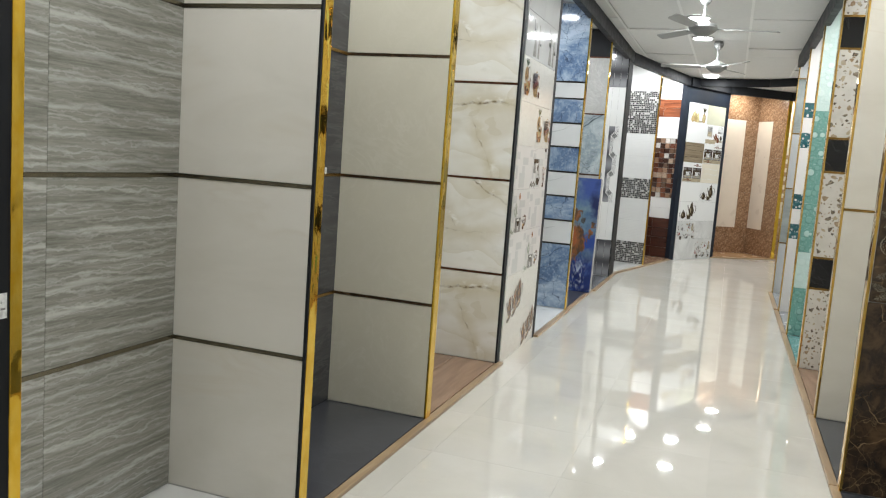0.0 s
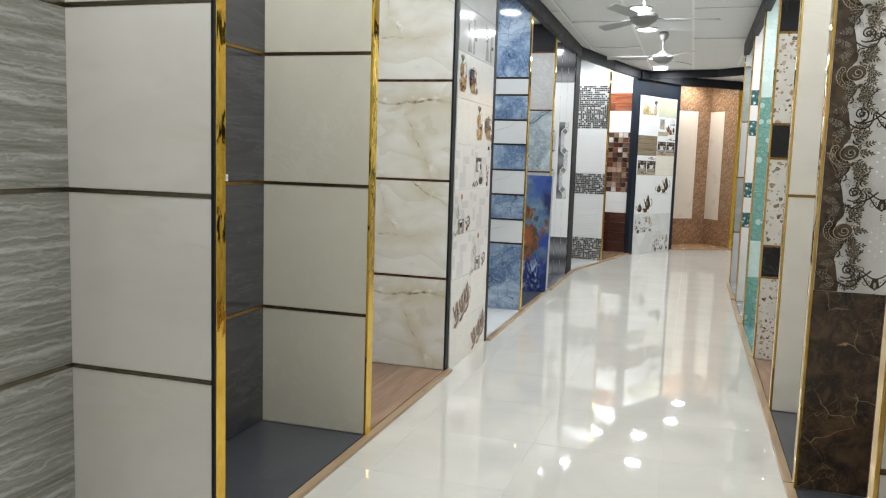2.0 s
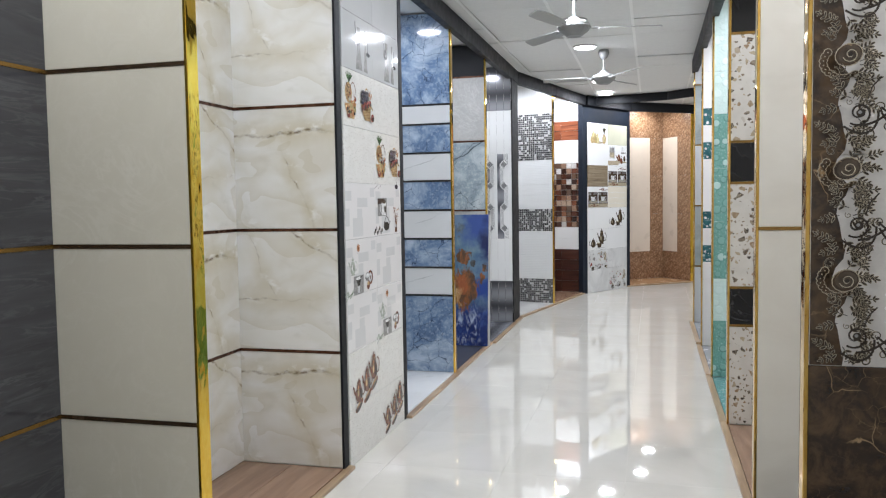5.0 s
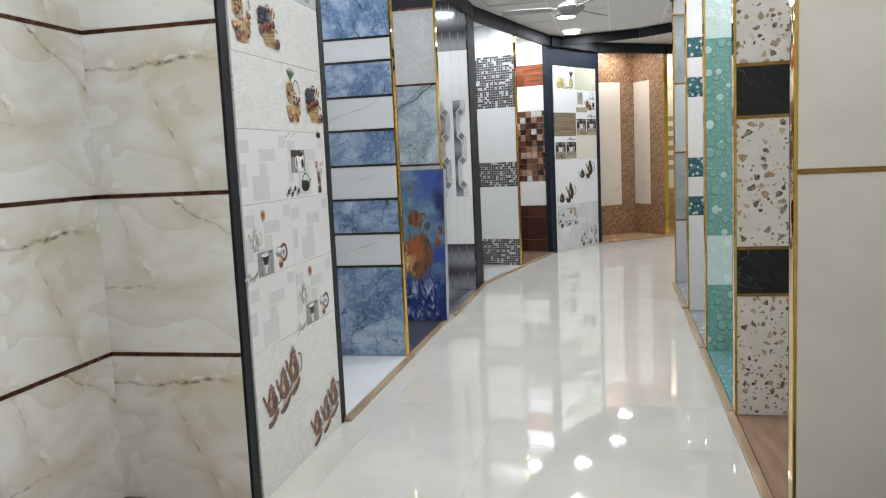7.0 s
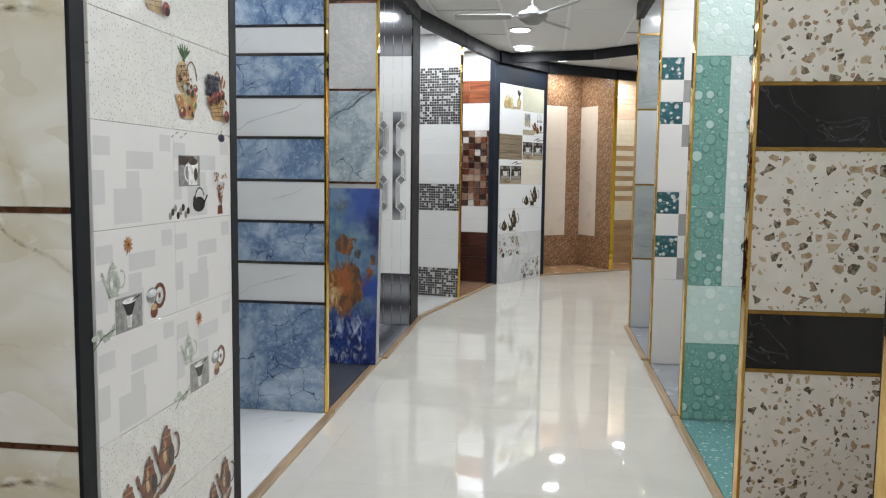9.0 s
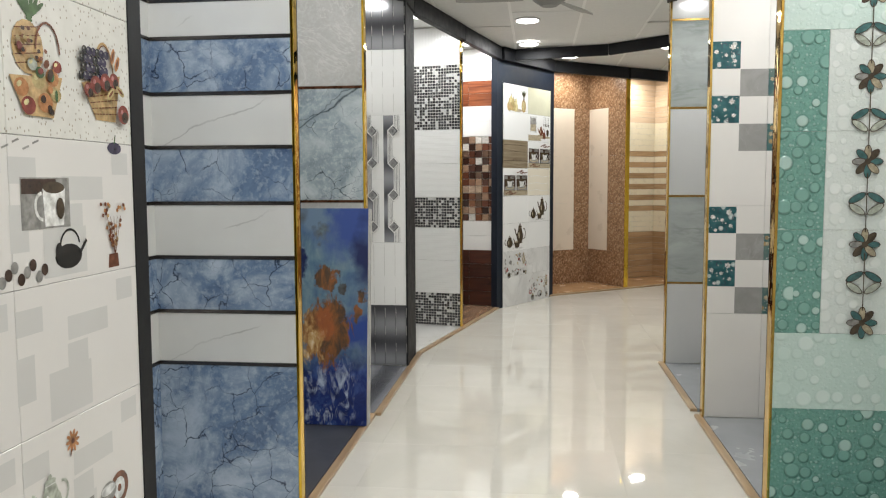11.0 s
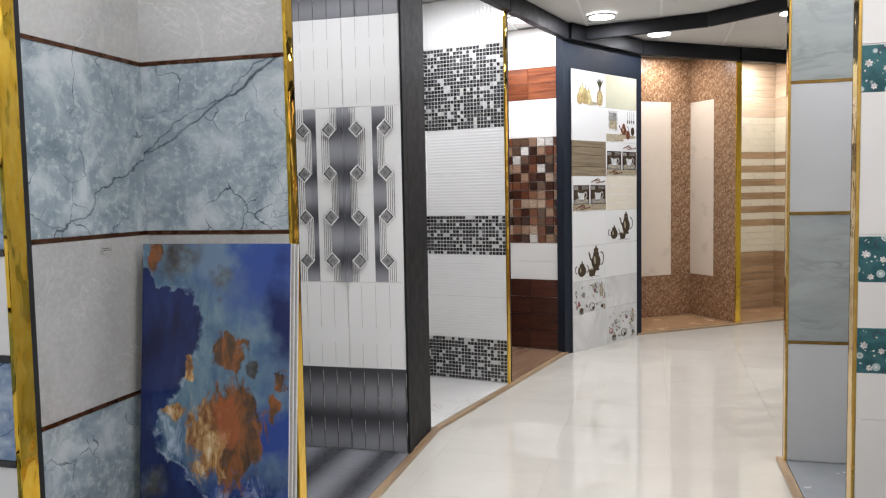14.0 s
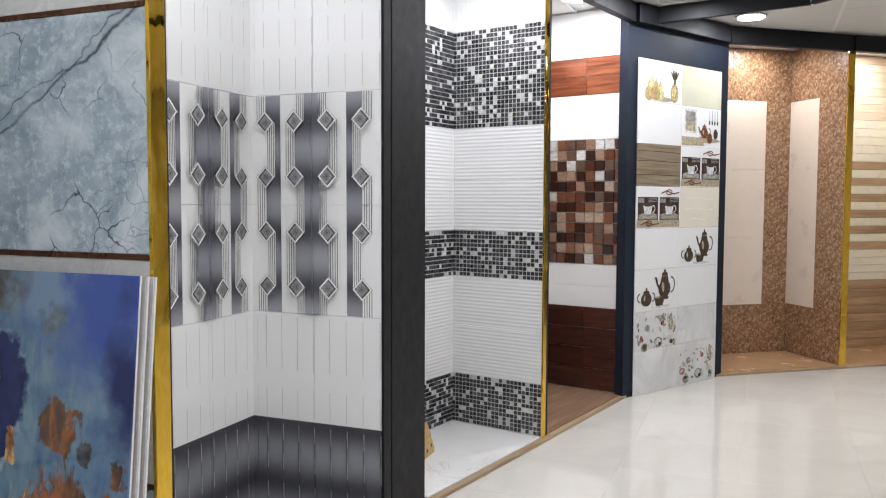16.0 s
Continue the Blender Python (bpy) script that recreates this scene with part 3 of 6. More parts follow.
def box(x0, x1, y0, y1, z0, z1, bevel=0.0):
    bm = bmesh.new()
    box_into(bm, x0, x1, y0, y1, z0, z1)
    if bevel:
        bmesh.ops.bevel(bm, geom=bm.edges[:], offset=bevel, segments=2, affect="EDGES", profile=0.5)
    return bm


def finish(bm, name, material):
    bmesh.ops.recalc_face_normals(bm, faces=bm.faces[:])
    me = bpy.data.meshes.new(name)
    bm.to_mesh(me)
    bm.free()
    me.materials.append(material)
    return me


def part(name, bm, material, parent, label="", m=None):
    ob = new(name, finish(bm, name, material) if isinstance(bm, bmesh.types.BMesh) else bm)
    ob.parent = parent
    if m is not None:
        ob.matrix_local = m
    if label:
        ob["label"] = label
    return ob


def thing(name, m, label, category, group="", kind=""):
    ob = new(name)
    ob.empty_display_size = 0.1
    ob.matrix_world = m
    return tagged(ob, label, category, group, kind)


def solid(name, bm, material, label, category="", kind="structure", m=None):
    ob = new(name, finish(bm, name, material))
    if m is not None:
        ob.matrix_world = m
    return tagged(ob, label, category, "", kind)


TILES = {}


def tile_mesh(w, h, material, d=0.009, bev=0.0012):
    """A tile that stands on z=0 with its chamfered face towards -y."""
    key = (round(w, 4), round(h, 4), material.name, d)
    if key not in TILES:
        b = min(bev, w / 4, h / 4)
        back = [(0, 0, 0), (w, 0, 0), (w, 0, h), (0, 0, h)]
        mid = [(x, -d + b, z) for x, _, z in back]
        front = [(b, -d, b), (w - b, -d, b), (w - b, -d, h - b), (b, -d, h - b)]
        faces = [(8, 9, 10, 11)]
        for a, c in ((0, 4), (4, 8)):
            faces += [(a + i, a + (i + 1) % 4, c + (i + 1) % 4, c + i) for i in range(4)]
        me = bpy.data.meshes.new("tile")
        me.from_pydata(back + mid + front, [], faces)
        me.materials.append(material)
        TILES[key] = me
    return TILES[key]


def tile(parent, x, z, w, h, material, gap=0.0011, d=0.009, name="tile", label=""):
    return part(name, tile_mesh(w - gap, h - gap, material, d), None, parent, label, pose(x + gap / 2, 0, z + gap / 2))


def strip(parent, x0, x1, z, h, material, proud=0.011, label=""):
    return part("trim_strip", box(x0, x1, -proud, -0.001, z, z + h), material, parent, label)


PLANKS = (M_tanwood, M_pinkwood, M_creamrib, M_redwood, M_darkwood)


def courses(parent, x0, x1, rows, stripmat=None, sh=0.014):
    """Rows from the floor up: (z0, z1, material, columns). A metal strip lies on each joint when stripmat is given."""
    for i, (z0, z1, mat, cols) in enumerate(rows):
        top = z1 - (sh if stripmat and i < len(rows) - 1 else 0)
        if isinstance(cols, int):
            cols = [(x1 - x0) / cols] * cols
        x = x0
        for w in cols:
            tile(parent, x, z0, w, top - z0, mat, 0.003 if mat in PLANKS else 0.0011)
            x += w
        if stripmat and i < len(rows) - 1:
            strip(parent, x0, x1, top, sh, stripmat)


T = 0.055  # thickness of a partition


def divider(m, side, depth, label, edge=M_gold, edge_label="polished brass edge trim", dark=0.0, ew=0.055):
    """A partition that stands across; its corridor end is at local x=0, its face looks to -y. side -1: it reaches to -x."""
    ob = thing("display_partition", m, label, "partition", "partitions of the display booths")
    x0, x1 = sorted((0.0, side * depth))
    part("core", box(x0, x1, 0.0, T, 0.0, CEIL - 0.004), M_core, ob)
    if edge:
        ex0, ex1 = (0.0, 0.012) if side < 0 else (-0.012, 0.0)
        part("edge_trim", box(ex0, ex1, -0.010 + dark, ew, 0.0, CEIL - 0.006, 0.002), edge, ob, edge_label)
        if dark:
            part("edge_line", box(ex0, ex1 - 0.002, -0.010, dark - 0.0102, 0.0, CEIL - 0.006), M_black, ob, "thin black edge")
        if ew < T:
            part("edge_back", box(ex0, ex1 - 0.002, ew + 0.0005, T, 0.0, CEIL - 0.006), M_black, ob, "thin black edge")
    return ob, x0, x1


def even(n_mats, step=0.607, top=CEIL - 0.006, cols=1, start=0.022):
    """Equal courses that take the given materials in turn."""
    rows, z, i = [], start, 0
    while z < top - 0.02:
        z1 = min(step * (i + 1), top)
        rows.append((z, z1, n_mats[i % len(n_mats)], cols))
        z, i = z1, i + 1
    return rows


def back_wall(m, width, label):
    ob = thing("booth_back_wall", m, label, "wall", "back walls of the display booths")
    part("core", box(-T * 0, width, 0.0, 0.05, 0.0, CEIL - 0.004), M_core, ob)
    return ob


def booth_floor(m, x0, x1, y0, y1, material, label, along=None, n=2):
    ob = thing("booth_floor", m, label, "floor", "", "structure")
    if along == "y":
        w = (x1 - x0) / n
        for i in range(n):
            part("tile", box(x0 + i * w + 0.001, x0 + (i + 1) * w - 0.001, y0, y1, 0.0, 0.02, 0.001), material, ob)
    elif along == "x":
        w = (y1 - y0) / n
        for i in range(n):
            part("tile", box(x0, x1, y0 + i * w + 0.002, y0 + (i + 1) * w - 0.002, 0.0, 0.02, 0.002), material, ob)
    else:
        part("tile", box(x0, x1, y0, y1, 0.0, 0.02), material, ob)
    return ob


def kerb(m, y0, y1, side):
    """The brown edging in front of a booth, raised a little above the hall floor."""
    x0, x1 = (0.0045, 0.044) if side < 0 else (-0.044, -0.0045)
    return solid("booth_kerb", box(x0, x1, y0, y1, 0.0, 0.018, 0.003), M_kerb, "brown wood-look stone edging strip along a display booth", "kerb", "structure", m)


def left_booth(p, a, width, depth, face, back, fmat, flabel, along=None, n=2):
    """One booth on the left: its far partition ends at p, the front runs back from p against the heading a (degrees clockwise from +y).
    face: (label, rows, strip, edge material, edge label); back: (label, rows, strip)."""
    m = pose(p[0], p[1], 0, 0, 0, -a)
    d, x0, x1 = divider(m @ pose(0, 0.009, 0), -1, depth, face[0], *face[3:])
    if face[1]:
        courses(d, x0, x1, face[1], face[2])
    b = back_wall(m @ pose(-depth, -width, 0, 0, 0, 90), width, back[0])
    if back[1]:
        courses(b, 0.0, width, back[1], back[2])
    f = booth_floor(m, -depth, 0.003, -width, 0.0, fmat, flabel, along, n)
    kerb(m, -width, T + 0.008, -1)
    return m, d, b, f


def right_booth(p, width, depth, face, fmat, flabel, along=None):
    m = pose(p[0], p[1], 0)
    d, x0, x1 = divider(m @ pose(0, 0.009, 0), 1, depth, face[0], *face[3:], 0.0, 0.050)
    if face[1]:
        courses(d, x0, x1, face[1], face[2])
    b = back_wall(m @ pose(depth, 0, 0, 0, 0, -90), width, "plain painted back wall of a booth")
    f = booth_floor(m, -0.003, depth, -width, 0.0, fmat, flabel, along)
    kerb(m, -width, T + 0.008, 1)
    return m, d, b, f


# ---- hall floor, ceiling, outer walls ----
solid("ground", box(-4.5, 6.0, -4.0, 18.5, -0.12, -0.0015), M_grout, "grey grout bed under the polished floor tiles", "floor")
# ---- left booths ----
D = 0.553
left_booth((-1.362, 0.992), 0, 1.1, D, ("plain cream tiled partition with brass edge", even([M_cream]), M_bronze, M_gold, "polished brass edge trim", 0.035),
           ("cream tiled booth back wall", even([M_cream], cols=2), M_bronze), M_floorwhite, "cream booth floor tile")
left_booth((-1.370, 2.263), 0, 1.2, 0.566, ("cream soft-veined tiles with grey metal strips and brass edge", even([M_cream], 0.610), M_olive_strip, M_gold, "polished brass edge trim", 0.011),
           ("grey wave-patterned stone tiles with metal strips", even([M_wave], 0.610, cols=2), M_olive_strip), M_floorwhite, "cream booth floor tile")
left_booth((-1.352, 3.505), 0, 1.17, 0.558, ("greige plain tiles with bronze strips and brass edge", even([M_beige], 0.612), M_bronze, M_gold, "polished brass edge trim"),
           ("dark slate tiles with brass strips", even([M_slate], 0.612), M_brass_strip), M_floorslate, "dark slate booth floor")
left_booth((-1.352, 4.792), 0, 1.23, 0.558, ("white onyx tiles with brown strips and black edge", even([M_onyx, M_onyx2], 0.615), M_brown_strip, M_black, "black edge trim"),
           ("white onyx tiled booth back wall", even([M_onyx2, M_onyx], 0.615, cols=2), M_brown_strip), M_floorwood, "brown wood-look booth floor tiles", "y", 2)
BZ = [0.022, 0.630, 0.847, 1.070, 1.291, 1.517, 1.732, 1.952, 2.100, CEIL - 0.006]
brow = lambda c: [(BZ[i], BZ[i + 1], (M_bluem, M_whitem)[i % 2], c) for i in range(9)]
left_booth((-1.34, 7.05), 0, 1.245, 0.595, ("blue and white marble tiles in bands with brass edge", brow(1), M_steel_strip, M_gold, "polished brass edge trim", 0.0, 0.04),
           ("blue and white marble tiled back wall in bands", brow(2), M_steel_strip), M_floorwhite, "white booth floor tile")
grow = lambda c, teal: [(0.022, 0.668, teal, c), (0.668, 1.268, M_greycem, c), (1.268, 1.908, teal, c), (1.908, 2.50, M_greycem, c), (2.50, CEIL - 0.006, M_black, 1)]
left_booth((-1.345, 8.37), 0, 1.255, 0.605, ("grey cement and teal marble tiles with brown strips", grow(1, M_tealm), M_brown_strip, M_gold, "polished brass edge trim", 0.0, 0.048),
           ("grey cement and teal marble tiled back wall", grow(2, M_tealm2), M_brown_strip), M_floorslate, "dark slate booth floor")
srow = lambda c: [(0.022, 0.468, M_steeltile, c), (0.468, 0.930, M_whitetile, c), (0.930, 1.390, M_whitetile, c), (1.390, 1.851, M_whitetile, c), (1.851, 2.315, M_whitetile, c), (2.315, CEIL - 0.006, M_steeltile, c)]
m_str, d_str, b_str, f_str = left_booth((-1.316, 9.64), 0, 1.20, 0.63, ("white and steel grey grooved tiles with diamond decor", srow(2), None, M_black, "black edge trim"),
           ("white and steel grey grooved tiled back wall with diamond decor", srow(4), None), M_steelfloor, "steel grey ribbed booth floor", "x", 9)
A1 = 12.2
mrow = lambda c: [(0.330, 0.638, M_ribh, c), (0.638, 0.944, M_ribh, c), (1.228, 1.540, M_ribh, c), (1.540, 1.853, M_ribh, c), (2.44, CEIL - 0.006, M_ribv, c)]
m_mos, d_mos, b_mos, f_mos = left_booth((-1.075, 11.26), A1, 1.16, 0.63, ("white ribbed tiles with black and white mosaic bands", mrow(1), None, M_gold, "polished brass edge trim", 0.0, 0.03),
           ("white ribbed tiled back wall with black and white mosaic bands", mrow(2), None), M_floorwhite, "white marble booth floor")
wrow = lambda c: [(0.022, 0.18, M_darkwood, c), (0.18, 0.33, M_darkwood, c), (0.33, 0.48, M_darkwood, c), (0.48, 0.632, M_darkwood, c), (0.632, 0.79, M_whitetile, 1), (0.79, 0.947, M_whitetile, 1),
                  (1.86, 2.02, M_whitetile, 1), (2.02, 2.18, M_whitetile, 1), (2.18, 2.315, M_redwood, c), (2.315, 2.45, M_redwood, c), (2.45, CEIL - 0.006, M_whitetile, 1)]
m_wood, d_wood, b_wood, f_wood = left_booth((-0.81, 12.50), A1, 1.20, 0.60, ("dark wood planks, white tiles and a brown mosaic panel", wrow(2), None, M_black, "black edge trim"),
           ("dark wood planks, white tiles and brown mosaic on the back wall", wrow(3), None), M_floorwood, "brown wood-look booth floor tiles", "y", 2)
A2 = 52.7
m_brn, d_brn, b_brn, f_brn = left_booth((0.739, 14.237), A2, 1.24, 0.69, ("brown pebble tiles with a cream inset panel and brass edge", [(0.022, 0.47, M_pebble, 2), (2.322, CEIL - 0.006, M_pebble, 2)], None, M_gold, "polished brass edge trim"),
           ("brown pebble tiles with a cream inset panel", [(0.022, 0.47, M_pebble, 4), (2.322, CEIL - 0.006, M_pebble, 4)], None), M_floortan, "tan booth floor tile")
for ob, x0, ws in ((d_brn, -0.69, (0.37, 0.32)), (b_brn, 0.0, (0.36, 0.62, 0.26))):
    for z0, z1 in ((0.47, 1.087), (1.087, 1.704), (1.704, 2.322)):
        x = x0
        for w in ws:
            tile(ob, x, z0, w, z1 - z0, M_creampanel if w in (0.37, 0.62) else M_pebble)
            x += w
trow = [(0.022 + i * 0.0806, 0.022 + (i + 1) * 0.0806, M_tanwood, 1) for i in range(8)]
trow += [(0.667 + i * 0.0728, 0.667 + (i + 1) * 0.0728, M_creamrib, 1) for i in range(4)]
trow += [(0.958 + i * 0.076, 0.958 + (i + 1) * 0.076, (M_tanwood, M_creamrib)[i % 2], 1) for i in range(11)]
trow += [(1.794 + i * 0.0782, 1.794 + (i + 1) * 0.0782, M_creamrib, 1) for i in range(5)]
trow += [(2.185 + i * 0.0748, 2.185 + (i + 1) * 0.0748, M_pinkwood, 1) for i in range(8)]
left_booth((0.739 + 1.2 * 0.795, 14.237 + 1.2 * 0.606), A2, 1.13, 0.69, ("tan wood and cream ribbed tiles in stripes", trow, None, M_gold, "polished brass edge trim"),
           ("tan wood and cream ribbed tiles in stripes on the back wall", trow, None), M_floortan, "tan booth floor tile")

# kitchen panel, flush with the fronts
kp = thing("kitchen_tile_panel", pose(-1.345, 4.864, 0, 0, 0, 90), "white kitchen wall tiles with printed crockery and fruit, black framed", "tile panel")
KW = 0.908
part("core", box(0, KW, 0.0, 0.06, 0.0, CEIL - 0.004), M_white_joint, kp)
part("edge_trim", box(KW, KW + 0.060, -0.012, 0.06, 0.0, CEIL - 0.006), M_black, kp, "black edge trim")
KZ = [0.0, 0.29, 0.585, 0.875, 1.165, 1.456, 1.745, 2.035, 2.325, 2.615, CEIL - 0.006]
for i in range(10):
    for j in range(2):
        tile(kp, j * 0.457, KZ[i], 0.457, KZ[i + 1] - KZ[i], M_offwhite if 2 <= i < 5 else M_greygloss if i > 6 else M_speckle, gap=0.001)

# black pillar between the grooved booth and the mosaic booth
solid("pillar", box(-1.46, -1.314, 9.735, 10.085, 0.0, CEIL - 0.004, 0.003), M_black, "black laminate pillar between two booths", "pillar")

kerb(pose(-1.316, 9.64, 0), T + 0.0085, 0.472, -1)

# teapot panel in its dark frame
TD = math.degrees(math.atan2(0.51, 0.89))
m_tea = pose(-0.735, 12.53, 0, 0, 0, 90 - TD)
tea = thing("teapot_tile_panel", m_tea, "framed panel of kitchen tiles with teapots, fruit and cups", "tile panel")
TW = 1.03
part("frame_board", box(-0.10, TW + 0.11, 0.006, 0.08, 0.0, CEIL - 0.004), M_navy, tea, "dark blue-black board")
TZ = [0.0, 0.330, 0.61, 0.915, 1.215, 1.52, 1.825, 2.13, 2.425]
for i in range(8):
    for j in range(2):
        mat = M_floralmarble if i < 2 else M_teagreen if (i, j) == (7, 1) else M_teacream if (i, j) == (4, 1) else M_greywood if (i, j) == (5, 0) else M_whitetile
        tile(tea, j * TW / 2, TZ[i], TW / 2, TZ[i + 1] - TZ[i], mat)

# ---- right booths ----
RX, RD = 0.59, 0.56
right_booth((RX, 2.26), 1.15, RD, ("plain ivory tiled partition with brass edge", even([M_beigem]), M_bronze, M_rose, "polished bronze-gold edge trim"), M_floorgrey, "grey booth floor tile")
m_r0, d_r0, b_r0, f_r0 = right_booth((RX, 3.60), 1.27, RD, ("dark brown marble below, dark damask print tiles above", [(0.022, 0.868, M_emper, 1), (0.868, 1.47, M_damask, 1), (1.47, 2.07, M_damask, 1), (2.07, CEIL - 0.006, M_damask, 1)], None, M_rose, "polished bronze-gold edge trim"), M_floorslate, "dark slate booth floor")
right_booth((RX, 4.73), 1.06, RD, ("ivory marble tiles with a bronze strip", [(0.022, 1.226, M_beigem, 1), (1.226, 2.44, M_beigem, 1), (2.44, CEIL - 0.006, M_beigem, 1)], M_brass_strip, M_rose, "polished bronze-gold edge trim"), M_floorslate, "dark slate booth floor")
tz = [(0.022, 0.612, M_terr, 1), (0.612, 0.834, M_blackm, 1), (0.834, 1.440, M_terr, 1), (1.440, 1.676, M_blackm, 1), (1.676, 2.290, M_terr, 1), (2.290, 2.51, M_blackm, 1), (2.51, CEIL - 0.006, M_terr, 1)]
right_booth((RX, 6.0), 1.2, RD, ("terrazzo tiles with black marble bands and brass strips", tz, M_brass_strip, M_rose, "polished bronze-gold edge trim"), M_floorwood, "brown wood-look booth floor tile")
gz = [(0.022, 0.44, M_green, 1), (0.44, 0.752, M_greenpale, 1), (0.752, 1.17, M_green, [0.175, 0.385]), (1.17, 1.56, M_green, [0.175, 0.385]), (1.56, 1.955, M_green, [0.175, 0.385]), (1.955, 2.26, M_greenpale, 1), (2.26, CEIL - 0.006, M_greenpale, 1)]
m_g, d_g, b_g, f_g = right_booth((RX, 7.27), 1.2, RD, ("teal and mint bubble-embossed tiles with brass edge", gz, None, M_rose, "polished bronze-gold edge trim"), M_greenfloor, "teal mosaic booth floor")
for ob in d_g.children:
    if ob.name.startswith("tile") and abs(ob.location.x - 0.176) < 0.01:
        ob.data = tile_mesh(0.383, ob.dimensions.z if ob.dimensions.z else 0.393, M_whiteemb)
FLORALS = []
d_c = right_booth((RX, 8.55), 1.2, RD, ("off-white tiles with teal floral and grey squares", None, None, M_rose, "polished bronze-gold edge trim"), M_floorgrey, "blue-grey booth floor")[1]
courses(d_c, 0.0, RD, [(0.022, 0.62, M_offwhite, [0.30, 0.26]), (0.62, 1.23, M_offwhite, [0.30, 0.26]), (1.23, 1.84, M_offwhite, [0.30, 0.26]), (1.84, 2.45, M_offwhite, [0.30, 0.26]), (2.45, CEIL - 0.006, M_offwhite, [0.30, 0.26])])
SQ = [(0.0, z, M_floral) for z in (0.775, 1.075, 1.687, 1.984)] + [(x, z, m) for z in (0.622, 0.925, 1.533, 1.832) for x, m in ((0.15, M_greyband), (0.30, M_floral2))]
for x, z, mat in SQ:
    sq = part("printed_square", tile_mesh(0.149, 0.149, mat, 0.0008, 0.0003), None, d_c, {M_floral: "teal floral square", M_floral2: "teal and brown floral square"}.get(mat, "pale grey square"), pose(x + 0.0005, -0.0091, z))
    FLORALS.append((sq, mat))
yz = [(0.022, 0.628, M_palegrey, 1), (0.628, 1.267, M_greym, 1), (1.267, 1.903, M_palegrey, 1), (1.903, 2.530, M_greym, 1), (2.530, CEIL - 0.006, M_palegrey, 1)]
right_booth((RX, 9.92), 1.2, RD, ("blue-grey marble and pale grey tiles with brass strips", yz, M_brass_strip, M_rose, "polished bronze-gold edge trim"), M_floorgrey, "blue-grey booth floor")

# ---- closing walls: unseen, added to enclose the hall's light and fill reflections ----
solid("wall_left", box(-2.9, -2.78, -4, 18, 0, 3.0), M_wallpaint, "unseen plain outer wall added to close the hall", "wall")
solid("wall_right", box(4.2, 4.32, -4, 18, 0, 3.0), M_wallpaint, "unseen plain outer wall added to close the hall", "wall")
solid("wall_south", box(-2.78, 4.2, -3.5, -3.38, 0, 3.0), M_wallpaint, "unseen plain end wall added to close the hall", "wall")
solid("wall_north", box(-2.78, 4.2, 17.6, 17.72, 0, 3.0), M_wallpaint, "unseen plain end wall added to close the hall", "wall")
solid("wall_booth_backs", box(1.26, 1.36, -3.38, 10.1, 0, CEIL - 0.004), M_wallpaint, "added plain wall closing the space behind the booths", "wall")

# ceiling: mineral tiles on a grid, one mesh
bm = bmesh.new()
for i in range(-5, 8):
    for j in range(-7, 31):
        drop = random.uniform(-0.0015, 0.002) + random.choice([0, 0, 0, 0, 0, 0.006, 0.011])
        box_into(bm, i * 0.6 + 0.009, i * 0.6 + 0.591, j * 0.6 + 0.003, j * 0.6 + 0.597, CEIL + 0.002 + drop, CEIL + 0.02)
solid("ceiling", bm, M_ceiling, "white mineral fibre ceiling tiles in a grid", "ceiling")
bm = bmesh.new()
for i in range(-5, 9):
    box_into(bm, i * 0.6 - 0.0115, i * 0.6 + 0.0115, -4.2, 18.6, CEIL - 0.0015, CEIL + 0.0015)
solid("ceiling_grid", bm, M_tbar, "white metal ceiling grid bars", "ceiling")
solid("ceiling_slab", box(-4.5, 6.0, -4.2, 18.7, CEIL + 0.03, CEIL + 0.12), M_wallpaint, "slab above the suspended ceiling", "ceiling")


def beam(p, q, label="black fascia beam hung along the booth fronts", h=0.135, t=0.06):
    d = Vector(q) - Vector(p)
    m = pose(p[0], p[1], 0, 0, 0, math.degrees(math.atan2(d.y, d.x)))
    return solid("fascia_beam", box(0, d.length, -t / 2, t / 2, CEIL - h, CEIL - 0.001, 0.003), M_black, label, "beam", "structure", m)


for p, q in [((-1.33, -3.3), (-1.33, 10.03)), ((-1.33, 10.05), (-1.05, 11.28)), ((-1.05, 11.3), (-0.77, 12.47)), ((-0.74, 12.47), (-0.18, 13.46)), ((-0.17, 13.49), (0.75, 14.2)), ((0.77, 14.21), (2.9, 15.83)),
             ((0.59, -3.3), (0.59, 9.98)), ]:
    beam(p, q)
for p, q in [((-0.62, 12.66), (0.36, 12.46)), ((0.37, 12.45), (0.95, 11.97)), ((0.96, 11.96), (2.6, 10.5))]:
    beam(p, q, "black fascia beam crossing the ceiling", 0.115, 0.035)


